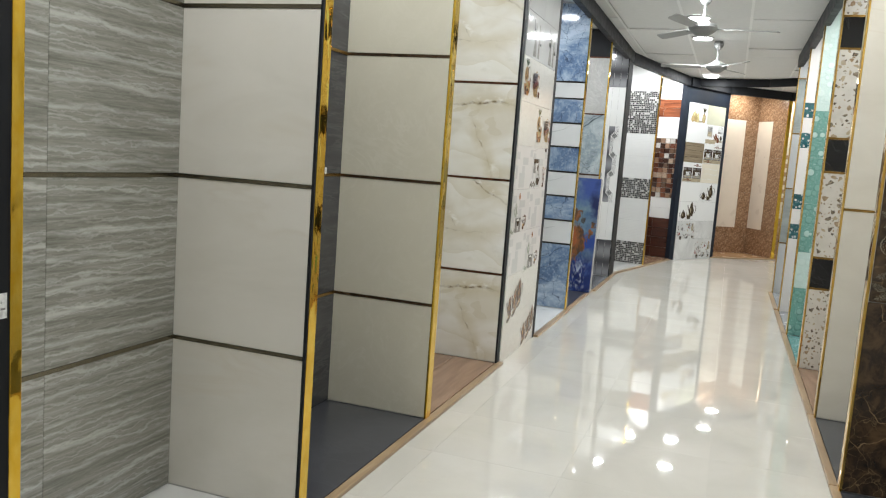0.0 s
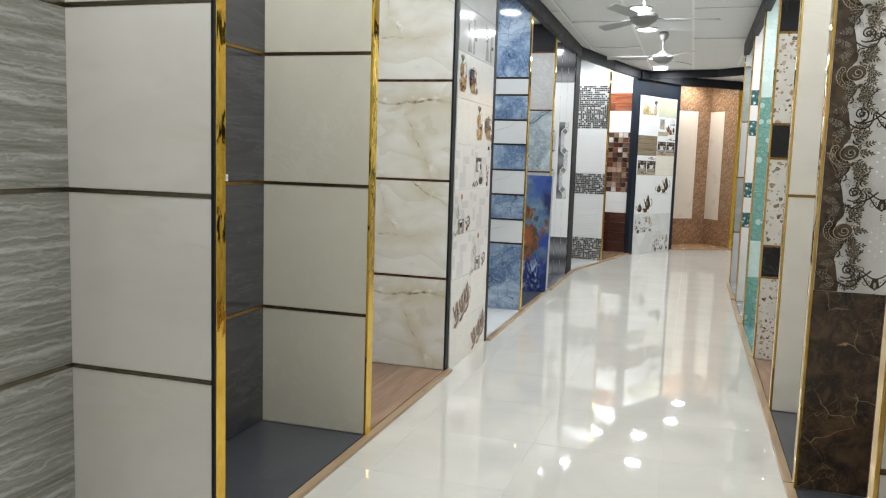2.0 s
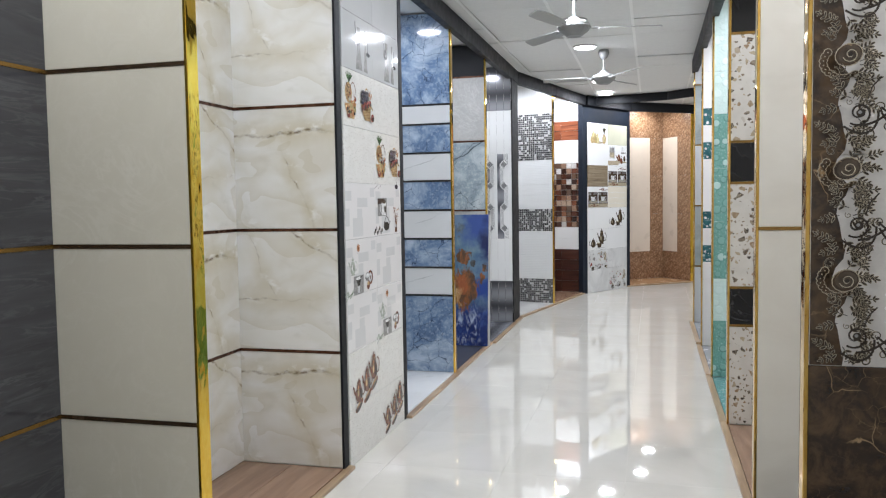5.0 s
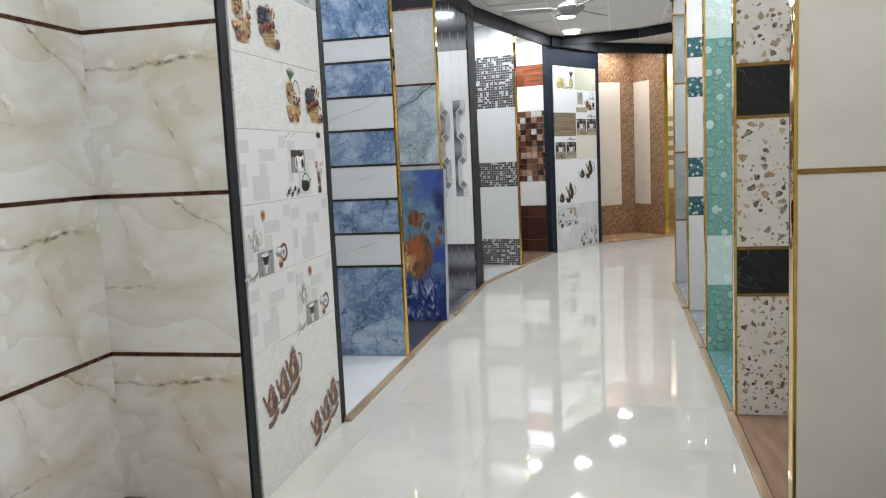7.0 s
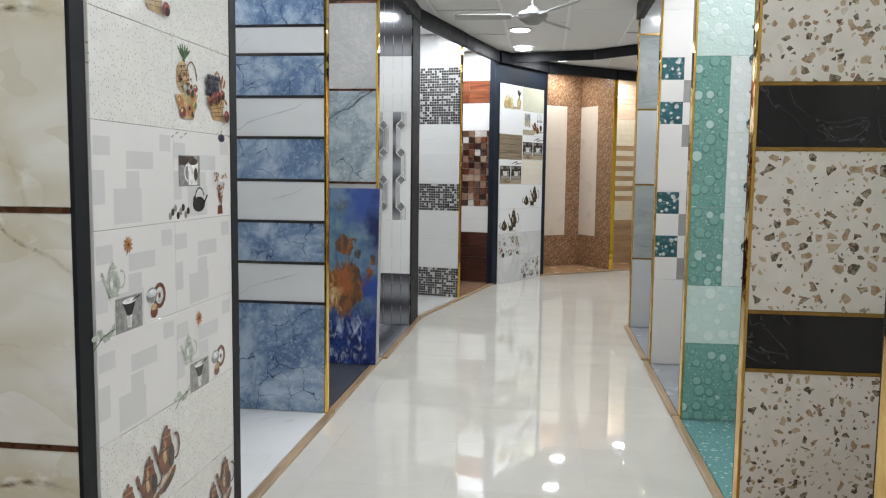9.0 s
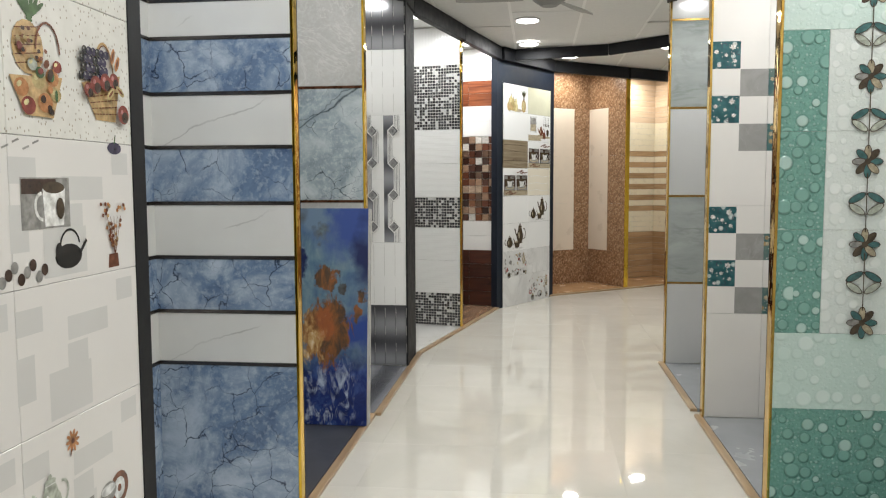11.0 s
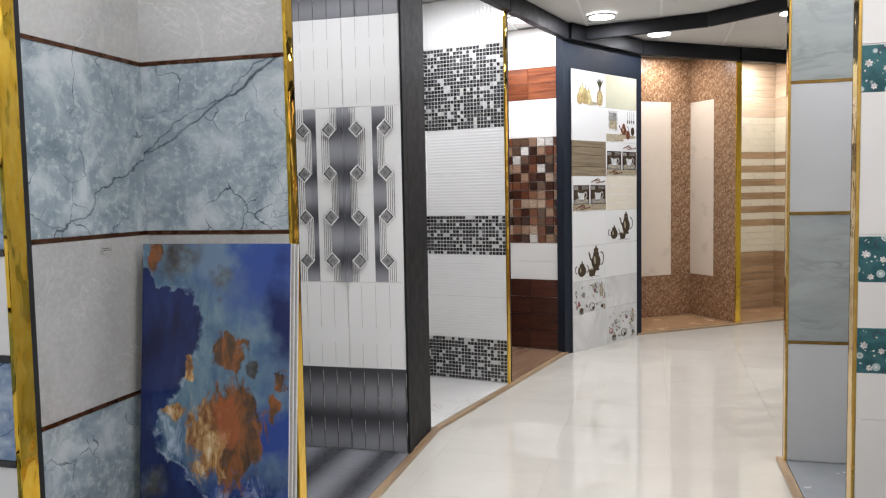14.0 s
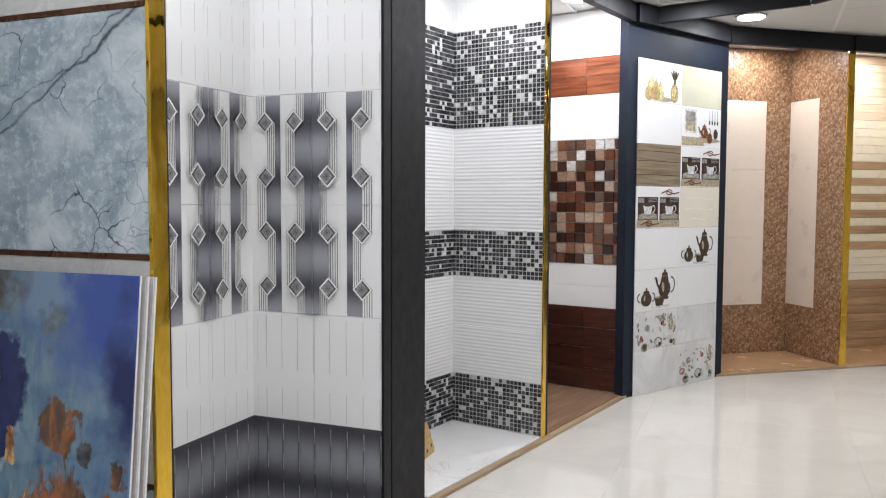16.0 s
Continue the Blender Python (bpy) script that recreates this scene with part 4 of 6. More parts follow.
def downlight(x, y, power, warm=0.0, z=CEIL, r=0.095):
    ob = thing("downlight", pose(x, y, z), "round white surface downlight, lit, in the ceiling", "ceiling light", "ceiling downlights")
    bm = bmesh.new()
    bmesh.ops.create_cone(bm, cap_ends=True, segments=28, radius1=r, radius2=r + 0.006, depth=0.014)
    part("diffuser", bm, M_glow, ob, "glowing white diffuser", pose(0, 0, -0.011))
    bm = bmesh.new()
    for i in range(28):
        a, b = 2 * math.pi * i / 28, 2 * math.pi * (i + 1) / 28
        ring = [(r + 0.004, -0.012), (r + 0.016, -0.010), (r + 0.02, 0.0), (r + 0.004, 0.0)]
        q = [[bm.verts.new((rr * math.cos(t), rr * math.sin(t), zz)) for rr, zz in ring] for t in (a, b)]
        for k in range(4):
            bm.faces.new((q[0][k], q[1][k], q[1][(k + 1) % 4], q[0][(k + 1) % 4]))
    bmesh.ops.remove_doubles(bm, verts=bm.verts[:], dist=1e-5)
    part("rim", bm, M_fanwhite, ob)
    la = bpy.data.lights.new("downlight_lamp", "AREA")
    la.shape, la.size, la.energy = "DISK", 2 * r, power
    la.color = (0.95 + 0.05 * warm, 0.975 - 0.06 * warm, 1.0 - 0.28 * warm)
    lo = new("downlight_lamp", la)
    lo.matrix_world = pose(x, y, z - 0.022)
    return ob


for y in (-1.6, 0.6, 1.8, 2.9, 4.1, 5.3, 6.5, 7.68, 8.82, 11.09, 12.29):
    downlight(-0.46, y, HALL_W if y < 11 else 12.0)
downlight(-0.01, 13.17, 9.5)
# the two at x=2.2 are unseen, added to brighten the far end
for x, y in [(1.02, 12.66), (2.2, 13.2), (2.2, 11.6)]:
    downlight(x, y, 13.0)
for x, y, p in [(-1.66, 1.7, 4.6), (-1.66, 4.2, 3.4)]:
    downlight(x, y, p)
for x, y in [(-1.66, 2.95), (-1.66, 6.45), (-1.66, 7.75), (-1.66, 9.0), ]:
    downlight(x, y, BOOTH_W)
for x, y in [(-1.38, 10.75), (-1.10, 12.15)]:
    downlight(x, y, 14.5)
for x, y in [(0.10, 14.26), (1.05, 14.99)]:
    downlight(x, y, 10.5, 0.22)
for y, p in ((3.0, 6.5), (4.2, 6.5), (5.4, 4.6), (6.65, 9.0), (7.9, 12.0), (9.25, 12.0)):
    downlight(0.86, y, p)

# hall floor tiles
fl = thing("floor", pose(0, 0, 0), "cream-white polished marble-look floor tiles", "floor", "", "structure")
FX, FY = 0.60, 0.60
for i in range(-3, 7):
    for j in range(-11, 24):
        x0, y0 = i * FX + 0.03, j * FY + 3.16
        if (x0 < 0.62 and x0 + FX > -1.42) or y0 > 9.3:
            part("tile", TILES.setdefault("floor", finish(box(0.0004, FX - 0.0004, 0.0004, FY - 0.0004, -0.012, 0.0, 0.0004), "tile", M_floor)), None, fl, "", pose(x0, y0, 0))

# slabs leaning in the teal marble booth
for i in range(3):
    lean = math.degrees(math.atan2(0.115, 1.2))
    sl = thing("leaning_slab", pose(-1.898 + 0.004 * i, 8.165 + i * 0.022, 0.022, -lean, 0, 0), "glossy slab tile with abstract blue and rust print, leaning on the partition" if i == 0 else "grey slab tile leaning behind the blue slab", "tile slab", "leaning slabs")
    part("slab_face", box(0, 0.60, 0.0, 0.006, 0.0, 1.207 - 0.003 * i, 0.001), M_paint if i == 0 else M_greycem, sl)
    part("slab_body", box(0.0, 0.60, 0.0064, 0.012, 0.0, 1.207 - 0.003 * i), M_core, sl, "pale ceramic body")


# ---- small pieces: mosaics, decor, prints ----
def pieces(name, parent, x0, x1, z0, z1, pitch, material, gap=0.003, d=0.010, label="", jitter=0.0):
    """A sheet of small chamfered pieces joined in one mesh."""
    nx, nz = max(1, round((x1 - x0) / pitch)), max(1, round((z1 - z0) / pitch))
    w, h = (x1 - x0) / nx, (z1 - z0) / nz
    vs, fs = [], []
    for i in range(nx):
        for j in range(nz):
            a, b, c, e = x0 + i * w + gap / 2, x0 + (i + 1) * w - gap / 2, z0 + j * h + gap / 2, z0 + (j + 1) * h - gap / 2
            y, n, g = -d + random.uniform(0, jitter), len(vs), 0.0015
            vs += [(a, -0.002, c), (b, -0.002, c), (b, -0.002, e), (a, -0.002, e), (a + g, y, c + g), (b - g, y, c + g), (b - g, y, e - g), (a + g, y, e - g)]
            fs += [(n + 4, n + 5, n + 6, n + 7)] + [(n + k, n + (k + 1) % 4, n + 4 + (k + 1) % 4, n + 4 + k) for k in range(4)]
    me = bpy.data.meshes.new(name)
    me.from_pydata(vs, [], fs)
    me.materials.append(material)
    ob = part(name, me, None, parent, label)
    ob["kind"] = "stuff"
    return ob


for ob, x0, x1 in ((d_mos, -0.63, 0.0), (b_mos, 0.0, 1.16)):
    for z0, z1 in ((0.022, 0.330), (0.944, 1.228), (1.853, 2.44)):
        part("grout_bed", box(x0, x1, -0.006, -0.0005, z0, z1), M_white_joint, ob, "pale grout")
        pieces("mosaic_band", ob, x0, x1, z0, z1, 0.0262, M_mosaic, label="black, grey and white mosaic pieces")


def checker_piece():
    k = Mat("brown_mosaic_piece", 0.18, coat=0.2)
    r = k.n("ShaderNodeObjectInfo").outputs["Random"]
    cols = [C(84, 48, 34), C(130, 82, 58), C(52, 32, 26), C(172, 140, 116), C(110, 86, 70), C(226, 222, 216), C(110, 64, 46), C(150, 106, 80), C(70, 40, 30), C(196, 172, 150), C(230, 227, 222), C(60, 34, 26)]
    col = k.ramp(r, [(i / len(cols), c) for i, c in enumerate(cols)], "CONSTANT")
    n = k.noise(k.coords(scale=(1, 1, 5), rnd=9.0), 22, 4)
    return k.done(k.mix(k.val(n, 0.35, 0.7, 0, 0.4), col, (0.03, 0.015, 0.01, 1)))


M_piece = checker_piece()
PIECE = []
for tilt in ((0.000, 0.010), (0.010, 0.000), (0.006, 0.006), (0.002, 0.012)):
    bm = bmesh.new()
    s, g = 0.0735, 0.003
    lo, hi = [(0, 0), (s, 0), (s, s), (0, s)], [(g, g), (s - g, g), (s - g, s - g), (g, s - g)]
    b = [bm.verts.new((x, 0.0, z)) for x, z in lo]
    f = [bm.verts.new((x, -0.009 - tilt[0] * x / s - tilt[1] * z / s, z)) for x, z in hi]
    bm.faces.new(f)
    for k in range(4):
        bm.faces.new((b[k], b[(k + 1) % 4], f[(k + 1) % 4], f[k]))
    PIECE.append(finish(bm, "mosaic_piece", M_piece))
for ob, x0, nx in ((d_wood, -0.60, 8), (b_wood, 0.30, 12)):
    for i in range(nx):
        for j in range(12):
            part("mosaic_piece", random.choice(PIECE), None, ob, "", pose(x0 + i * 0.075, 0, 0.950 + j * 0.0758))
part("tile", box(0.0, 0.298, -0.009, -0.0005, 0.95, 1.857), M_whitetile, b_wood)


class Motif:
    """A print in slight relief: flat shapes laid one over the other on a tile, each a hair prouder."""

    def __init__(self, parent, name, label, y=-0.0096):
        self.bm, self.mats, self.parent, self.name, self.label, self.y = bmesh.new(), [], parent, name, label, y

    def add(self, pts, mat):
        if mat not in self.mats:
            self.mats.append(mat)
        self.y -= 0.0001
        f = self.bm.faces.new([self.bm.verts.new((x, self.y, z)) for x, z in pts])
        if f.normal.y > 0 or f.calc_center_median() is None:
            f.normal_flip()
        f.material_index = self.mats.index(mat)

    def ell(self, cx, cz, rx, rz, mat, rot=0.0, n=14):
        c, s = math.cos(radians(rot)), math.sin(radians(rot))
        pts = [(rx * math.cos(2 * math.pi * i / n), rz * math.sin(2 * math.pi * i / n)) for i in range(n)]
        self.add([(cx + c * x - s * z, cz + s * x + c * z) for x, z in pts], mat)

    def rect(self, x0, x1, z0, z1, mat):
        self.add([(x0, z0), (x1, z0), (x1, z1), (x0, z1)], mat)

    def stroke(self, pts, w, mat):
        for (xa, za), (xb, zb) in zip(pts, pts[1:]):
            l = math.hypot(xb - xa, zb - za) or 1
            nx, nz = -(zb - za) / l * w / 2, (xb - xa) / l * w / 2
            self.add([(xa + nx, za + nz), (xa - nx, za - nz), (xb - nx, zb - nz), (xb + nx, zb + nz)], mat)

    def arc(self, cx, cz, rx, rz, a0, a1, w, mat, n=10):
        self.stroke([(cx + rx * math.cos(radians(a0 + (a1 - a0) * i / n)), cz + rz * math.sin(radians(a0 + (a1 - a0) * i / n))) for i in range(n + 1)], w, mat)

    def done(self):
        for f in self.bm.faces:
            f.normal_update()
            if f.normal.y > 0:
                f.normal_flip()
        me = bpy.data.meshes.new(self.name)
        self.bm.to_mesh(me)
        self.bm.free()
        for m in self.mats:
            me.materials.append(m)
        return part(self.name, me, None, self.parent, self.label)


ink = lambda n, c: plain(n, c, 0.15, vary=0.38, scale=55, bump=0.02)
I_brown, I_darkbrown, I_tan = ink("print_brown", C(112, 70, 52)), ink("print_dark_brown", C(66, 50, 42)), ink("print_tan", C(184, 154, 110))
I_yellow, I_red, I_green = ink("print_yellow", C(174, 156, 110)), ink("print_red", C(124, 62, 54)), ink("print_green", C(70, 96, 60))
I_orange, I_plum, I_black = ink("print_orange", C(176, 122, 80)), ink("print_plum", C(62, 56, 76)), ink("print_black", C(38, 36, 36))
I_grey, I_lgrey, I_pgreen = ink("print_grey", C(140, 138, 134)), ink("print_light_grey", C(202, 202, 200)), ink("print_pale_green", C(172, 177, 164))
I_olive, I_pear, I_pink = ink("print_olive_brown", C(74, 62, 48)), ink("print_pear", C(200, 188, 140)), ink("print_pink", C(170, 112, 108))
I_shade = plain("print_pale_shade", C(202, 201, 198), 0.15, vary=0.02)
I_white, I_teal, I_sand = ink("print_white", C(226, 224, 218)), ink("print_teal", C(64, 104, 104)), ink("print_sand", C(168, 156, 132))


def teapot(mo, cx, z, w, h, mat, shine, flip=1, foot=True):
    mo.arc(cx + flip * w * 0.33, z + h * 0.45, w * 0.16, h * 0.24, -100, 100, w * 0.05, mat)
    mo.stroke([(cx - flip * w * 0.2, z + h * 0.3), (cx - flip * w * 0.36, z + h * 0.5), (cx - flip * w * 0.40, z + h * 0.66), (cx - flip * w * 0.47, z + h * 0.70)], w * 0.085, mat)
    mo.ell(cx, z + h * 0.34, w * 0.29, h * 0.30, mat)
    mo.add([(cx - w * 0.22, z + h * 0.5), (cx + w * 0.22, z + h * 0.5), (cx + w * 0.13, z + h * 0.78), (cx - w * 0.13, z + h * 0.78)], mat)
    mo.ell(cx, z + h * 0.80, w * 0.15, h * 0.07, mat)
    mo.ell(cx, z + h * 0.90, w * 0.05, h * 0.06, mat)
    if foot:
        mo.rect(cx - w * 0.2, cx + w * 0.2, z, z + h * 0.08, mat)
    mo.ell(cx - w * 0.08, z + h * 0.40, w * 0.06, h * 0.16, shine, 8)
    mo.stroke([(cx - w * 0.14, z + h * 0.74), (cx + w * 0.14, z + h * 0.74)], h * 0.015, shine)


def sugar_pot(mo, cx, z, w, h, mat, shine):
    for s in (-1, 1):
        mo.arc(cx + s * w * 0.34, z + h * 0.45, w * 0.14, h * 0.2, -90 if s > 0 else 90, 90 if s > 0 else 270, w * 0.05, mat)
    mo.ell(cx, z + h * 0.36, w * 0.30, h * 0.34, mat)
    mo.ell(cx, z + h * 0.70, w * 0.18, h * 0.10, mat)
    mo.ell(cx, z + h * 0.86, w * 0.05, h * 0.08, mat)
    mo.ell(cx - w * 0.1, z + h * 0.42, w * 0.05, h * 0.14, shine)


def pot_group(parent, x, z, w, h, mat, shine, label):
    """A tall pot, a small pot and a cup on a saucer, each a print of its own."""
    mo = Motif(parent, "printed_cup", label, -0.0092)
    mo.ell(x + w * 0.62, z + h * 0.05, w * 0.26, h * 0.035, I_lgrey)
    mo.add([(x + w * 0.44, z + h * 0.28), (x + w * 0.72, z + h * 0.28), (x + w * 0.66, z + h * 0.07), (x + w * 0.48, z + h * 0.07)], mat)
    mo.ell(x + w * 0.58, z + h * 0.28, w * 0.14, h * 0.03, shine)
    mo.done()
    mo = Motif(parent, "printed_teapot", label, -0.0098)
    teapot(mo, x + w * 0.70, z + h * 0.22, w * 0.55, h * 0.78, mat, shine)
    mo.done()
    mo = Motif(parent, "printed_sugar_pot", label, -0.0104)
    sugar_pot(mo, x + w * 0.22, z + h * 0.08, w * 0.46, h * 0.5, mat, shine)
    mo.done()


def clay_jugs(parent, x, z, w, h):
    """Three brown clay jugs stepping upwards, each above a tilted dish with a pale lip."""
    for i, (cx, cz, pw, ph) in enumerate(((0.20, 0.16, 0.50, 0.48), (0.54, 0.24, 0.46, 0.54), (0.84, 0.40, 0.50, 0.60))):
        X, Z = x + cx * w, z + cz * h
        mo = Motif(parent, "printed_dish", "printed tilted brown clay dish", -0.0092 - 0.0012 * i)
        mo.ell(X + 0.02 * w, Z - 0.06 * h, 0.17 * w, 0.085 * h, I_brown, 24)
        mo.ell(X + 0.03 * w, Z - 0.10 * h, 0.12 * w, 0.04 * h, I_darkbrown, 26)
        mo.ell(X + 0.01 * w, Z - 0.01 * h, 0.16 * w, 0.035 * h, I_lgrey, 24)
        mo.ell(X + 0.015 * w, Z - 0.02 * h, 0.13 * w, 0.022 * h, I_tan, 24)
        mo.done()
        mo = Motif(parent, "printed_jug", "printed brown clay jug", -0.0100 - 0.0012 * i)
        teapot(mo, X, Z, pw * w, ph * h, I_brown, I_tan, 1, i == 0)
        mo.ell(X + 0.08 * w, Z + 0.30 * ph * h, 0.05 * w, 0.20 * ph * h, I_darkbrown, 6)
        mo.ell(X - 0.03 * w, Z + 0.62 * ph * h, 0.02 * w, 0.08 * ph * h, I_orange, 10, 8)
        mo.stroke([(X - 0.10 * w, Z + 0.50 * ph * h), (X + 0.10 * w, Z + 0.52 * ph * h)], 0.004, I_darkbrown)
        mo.done()


def fruit_group(parent, x, z, w, h, label):
    """A pineapple with fruit and a basket of grapes beside it."""
    mo = Motif(parent, "printed_fruit", label)
    c = x + w * 0.22
    for a in (-50, -28, -10, 12, 32, 55):
        mo.ell(c - w * 0.02 + 0.022 * math.sin(radians(a)), z + h * 0.86, 0.006, h * 0.15, I_green, -a)
    mo.ell(c - w * 0.04, z + h * 0.55, w * 0.11, h * 0.22, I_tan)
    for i in range(5):
        mo.stroke([(c - w * 0.13, z + h * (0.40 + 0.07 * i)), (c + w * 0.05, z + h * (0.46 + 0.07 * i))], 0.002, I_brown)
    mo.arc(c + w * 0.1, z + h * 0.55, w * 0.09, h * 0.24, 0, 180, 0.005, I_brown)
    mo.add([(c - w * 0.18, z + h * 0.30), (c + w * 0.20, z + h * 0.36), (c + w * 0.12, z), (c - w * 0.08, z)], I_tan)
    for dx, dz, r, m in ((-0.10, 0.22, 0.05, I_orange), (0.02, 0.30, 0.05, I_yellow), (0.12, 0.34, 0.05, I_orange), (0.16, 0.44, 0.035, I_red), (-0.02, 0.42, 0.035, I_pgreen), (0.06, 0.12, 0.055, I_orange), (-0.06, 0.08, 0.05, I_red), (0.14, 0.2, 0.04, I_yellow)):
        mo.ell(c + dx * w, z + dz * h, r * w, r * w * 0.8, m)
        mo.ell(c + dx * w - 0.3 * r * w, z + dz * h + 0.25 * r * w, r * w * 0.4, r * w * 0.25, I_pear, 30, 8)
    for i in range(16):
        m = (I_brown, I_orange, I_green, I_darkbrown, I_tan, I_red)[i % 6]
        mo.ell(c + w * random.uniform(-0.13, 0.15), z + h * random.uniform(0.05, 0.55), w * random.uniform(0.012, 0.035), h * random.uniform(0.015, 0.05), m, random.uniform(0, 180), 8)
    for i in range(14):
        mo.ell(c - w * 0.04 + w * random.uniform(-0.09, 0.08), z + h * random.uniform(0.45, 0.72), w * 0.014, h * 0.018, (I_brown, I_darkbrown, I_yellow)[i % 3], 0, 6)
    mo.done()
    mo = Motif(parent, "printed_fruit_basket", "printed basket of grapes and red fruit")
    c = x + w * 0.74
    mo.arc(c + w * 0.05, z + h * 0.45, w * 0.09, h * 0.32, 0, 180, 0.006, I_tan)
    mo.add([(c - w * 0.16, z + h * 0.36), (c + w * 0.20, z + h * 0.50), (c + w * 0.14, z + h * 0.04), (c - w * 0.04, z + h * 0.04)], I_tan)
    mo.arc(c + w * 0.05, z + h * 0.45, w * 0.082, h * 0.30, 0, 180, 0.003, I_brown)
    for i in range(6):
        mo.stroke([(c - w * (0.13 - 0.012 * i), z + h * (0.34 - 0.05 * i)), (c + w * (0.19 - 0.008 * i), z + h * (0.47 - 0.07 * i))], 0.0022, I_brown)
    for i in range(7):
        mo.stroke([(c - w * (0.12 - 0.045 * i), z + h * (0.36 + 0.02 * i)), (c - w * (0.03 - 0.024 * i), z + h * 0.05)], 0.0018, I_yellow)
    for i in range(24):
        gx, gz = c + w * (-0.165 + 0.038 * (i % 6) + 0.019 * (i // 6 % 2)), z + h * (0.43 + 0.075 * (i // 6))
        mo.ell(gx, gz, w * 0.024, h * 0.042, I_plum if i % 3 else I_black, 0, 10)
        mo.ell(gx - w * 0.007, gz + h * 0.014, w * 0.007, h * 0.012, I_grey, 0, 6)
    for dx, dz, r in ((-0.06, 0.36, 1.0), (0.03, 0.40, 1.0), (0.11, 0.43, 0.9), (0.19, 0.12, 1.1), (-0.13, 0.30, 0.8)):
        mo.ell(c + dx * w, z + dz * h, w * 0.05 * r, h * 0.085 * r, I_red, 0, 14)
        mo.ell(c + dx * w + w * 0.015, z + dz * h - h * 0.025, w * 0.03 * r, h * 0.05 * r, I_darkbrown, 20, 10)
        mo.ell(c + dx * w - w * 0.014, z + dz * h + h * 0.026, w * 0.015, h * 0.022, I_pink, 30, 8)
    for dx, dz, a in ((0.10, 0.66, 70), (0.14, 0.60, 62), (0.07, 0.30, 40), (0.16, 0.34, -30)):
        mo.ell(c + dx * w, z + dz * h, w * 0.045, h * 0.035, I_orange if a > 60 else I_yellow, a, 10)
        mo.ell(c + dx * w, z + dz * h, w * 0.03, h * 0.014, I_brown, a, 8)
    return mo.done()


def crockery(parent, x, z, label):
    """Jug, glass, plates, flower and sprig on one tile."""
    mo = Motif(parent, "printed_flower", "printed orange flower")
    for i in range(10):
        a = 36 * i
        mo.ell(x + 0.169 + 0.014 * math.cos(radians(a)), z + 0.245 + 0.014 * math.sin(radians(a)), 0.011, 0.004, I_orange, a)
    mo.ell(x + 0.169, z + 0.245, 0.006, 0.006, I_brown)
    mo.stroke([(x + 0.165, z + 0.23), (x + 0.158, z + 0.215)], 0.003, I_brown)
    mo.done()
    mo = Motif(parent, "printed_jug", "printed pale green jug")
    teapot(mo, x + 0.085, z + 0.108, 0.125, 0.10, I_pgreen, I_white, 1)
    mo.done()
    mo = Motif(parent, "printed_glass", "printed glass with dark drink")
    mo.rect(x + 0.094, x + 0.24, z + 0.002, z + 0.10, I_grey)
    mo.add([(x + 0.13, z + 0.085), (x + 0.205, z + 0.085), (x + 0.18, z + 0.045), (x + 0.155, z + 0.045)], I_black)
    mo.ell(x + 0.167, z + 0.086, 0.038, 0.008, I_white)
    mo.add([(x + 0.152, z + 0.045), (x + 0.182, z + 0.045), (x + 0.178, z + 0.010), (x + 0.156, z + 0.010)], I_lgrey)
    mo.stroke([(x + 0.185, z + 0.085), (x + 0.225, z + 0.094)], 0.004, I_black)
    mo.done()
    mo = Motif(parent, "printed_plate", "printed plates and bowls")
    mo.ell(x + 0.345, z + 0.075, 0.040, 0.040, I_brown)
    mo.ell(x + 0.345, z + 0.075, 0.024, 0.026, I_lgrey)
    mo.ell(x + 0.345, z + 0.075, 0.008, 0.009, I_brown)
    mo.ell(x + 0.298, z + 0.082, 0.034, 0.024, I_grey)
    mo.ell(x + 0.298, z + 0.088, 0.030, 0.012, I_lgrey)
    mo.ell(x + 0.31, z + 0.03, 0.022, 0.018, I_brown)
    mo.ell(x + 0.31, z + 0.045, 0.018, 0.010, I_tan)
    mo.done()
    mo = Motif(parent, "printed_sprig", "printed green sprig")
    for i in range(7):
        mo.ell(x - 0.03 + 0.015 * i + 0.02, z + 0.012 + 0.010 * math.sin(i * 1.3), 0.015, 0.008, I_pgreen, 40 * i)
    mo.stroke([(x - 0.02, z - 0.02), (x + 0.03, z + 0.01), (x + 0.09, z + 0.02)], 0.003, I_green)
    return mo.done()


def shades(parent, x, z):
    for cx, cz, w, h in ((0.047, 0.20, 0.082, 0.05), (0.247, 0.165, 0.153, 0.05), (0.03, 0.07, 0.055, 0.09), (0.176, 0.012, 0.15, 0.098), (0.204, 0.11, 0.074, 0.048), (0.40, 0.22, 0.07, 0.05)):
        mo = Motif(parent, "printed_rectangle", "pale grey printed rectangle", -0.0093)
        mo.rect(x + cx - w / 2, x + cx + w / 2, z + cz, z + cz + h, I_shade)
        mo.done()


for z, cols in ((1.165, (0, 0.45)), (0.875, (0, 0.45)), (0.585, (0, 0.45))):
    for x in cols:
        shades(kp, x, z)
crockery(kp, 0.0, 0.872, "printed jug, glass, plates and orange flower")
crockery(kp, 0.45, 0.582, "printed jug, glass, plates and orange flower")
fruit_group(kp, 0.45, 1.495, 0.44, 0.235, "printed pineapple, fruit and grape basket")
fruit_group(kp, 0.0, 1.785, 0.44, 0.235, "printed pineapple, fruit and grape basket")
clay_jugs(kp, 0.06, 0.262, 0.36, 0.28)
clay_jugs(kp, 0.52, 0.018, 0.35, 0.26)
mo = Motif(kp, "printed_photograph", "printed photograph of a white jug")
mo.rect(0.487, 0.645, 1.276, 1.377, I_grey)
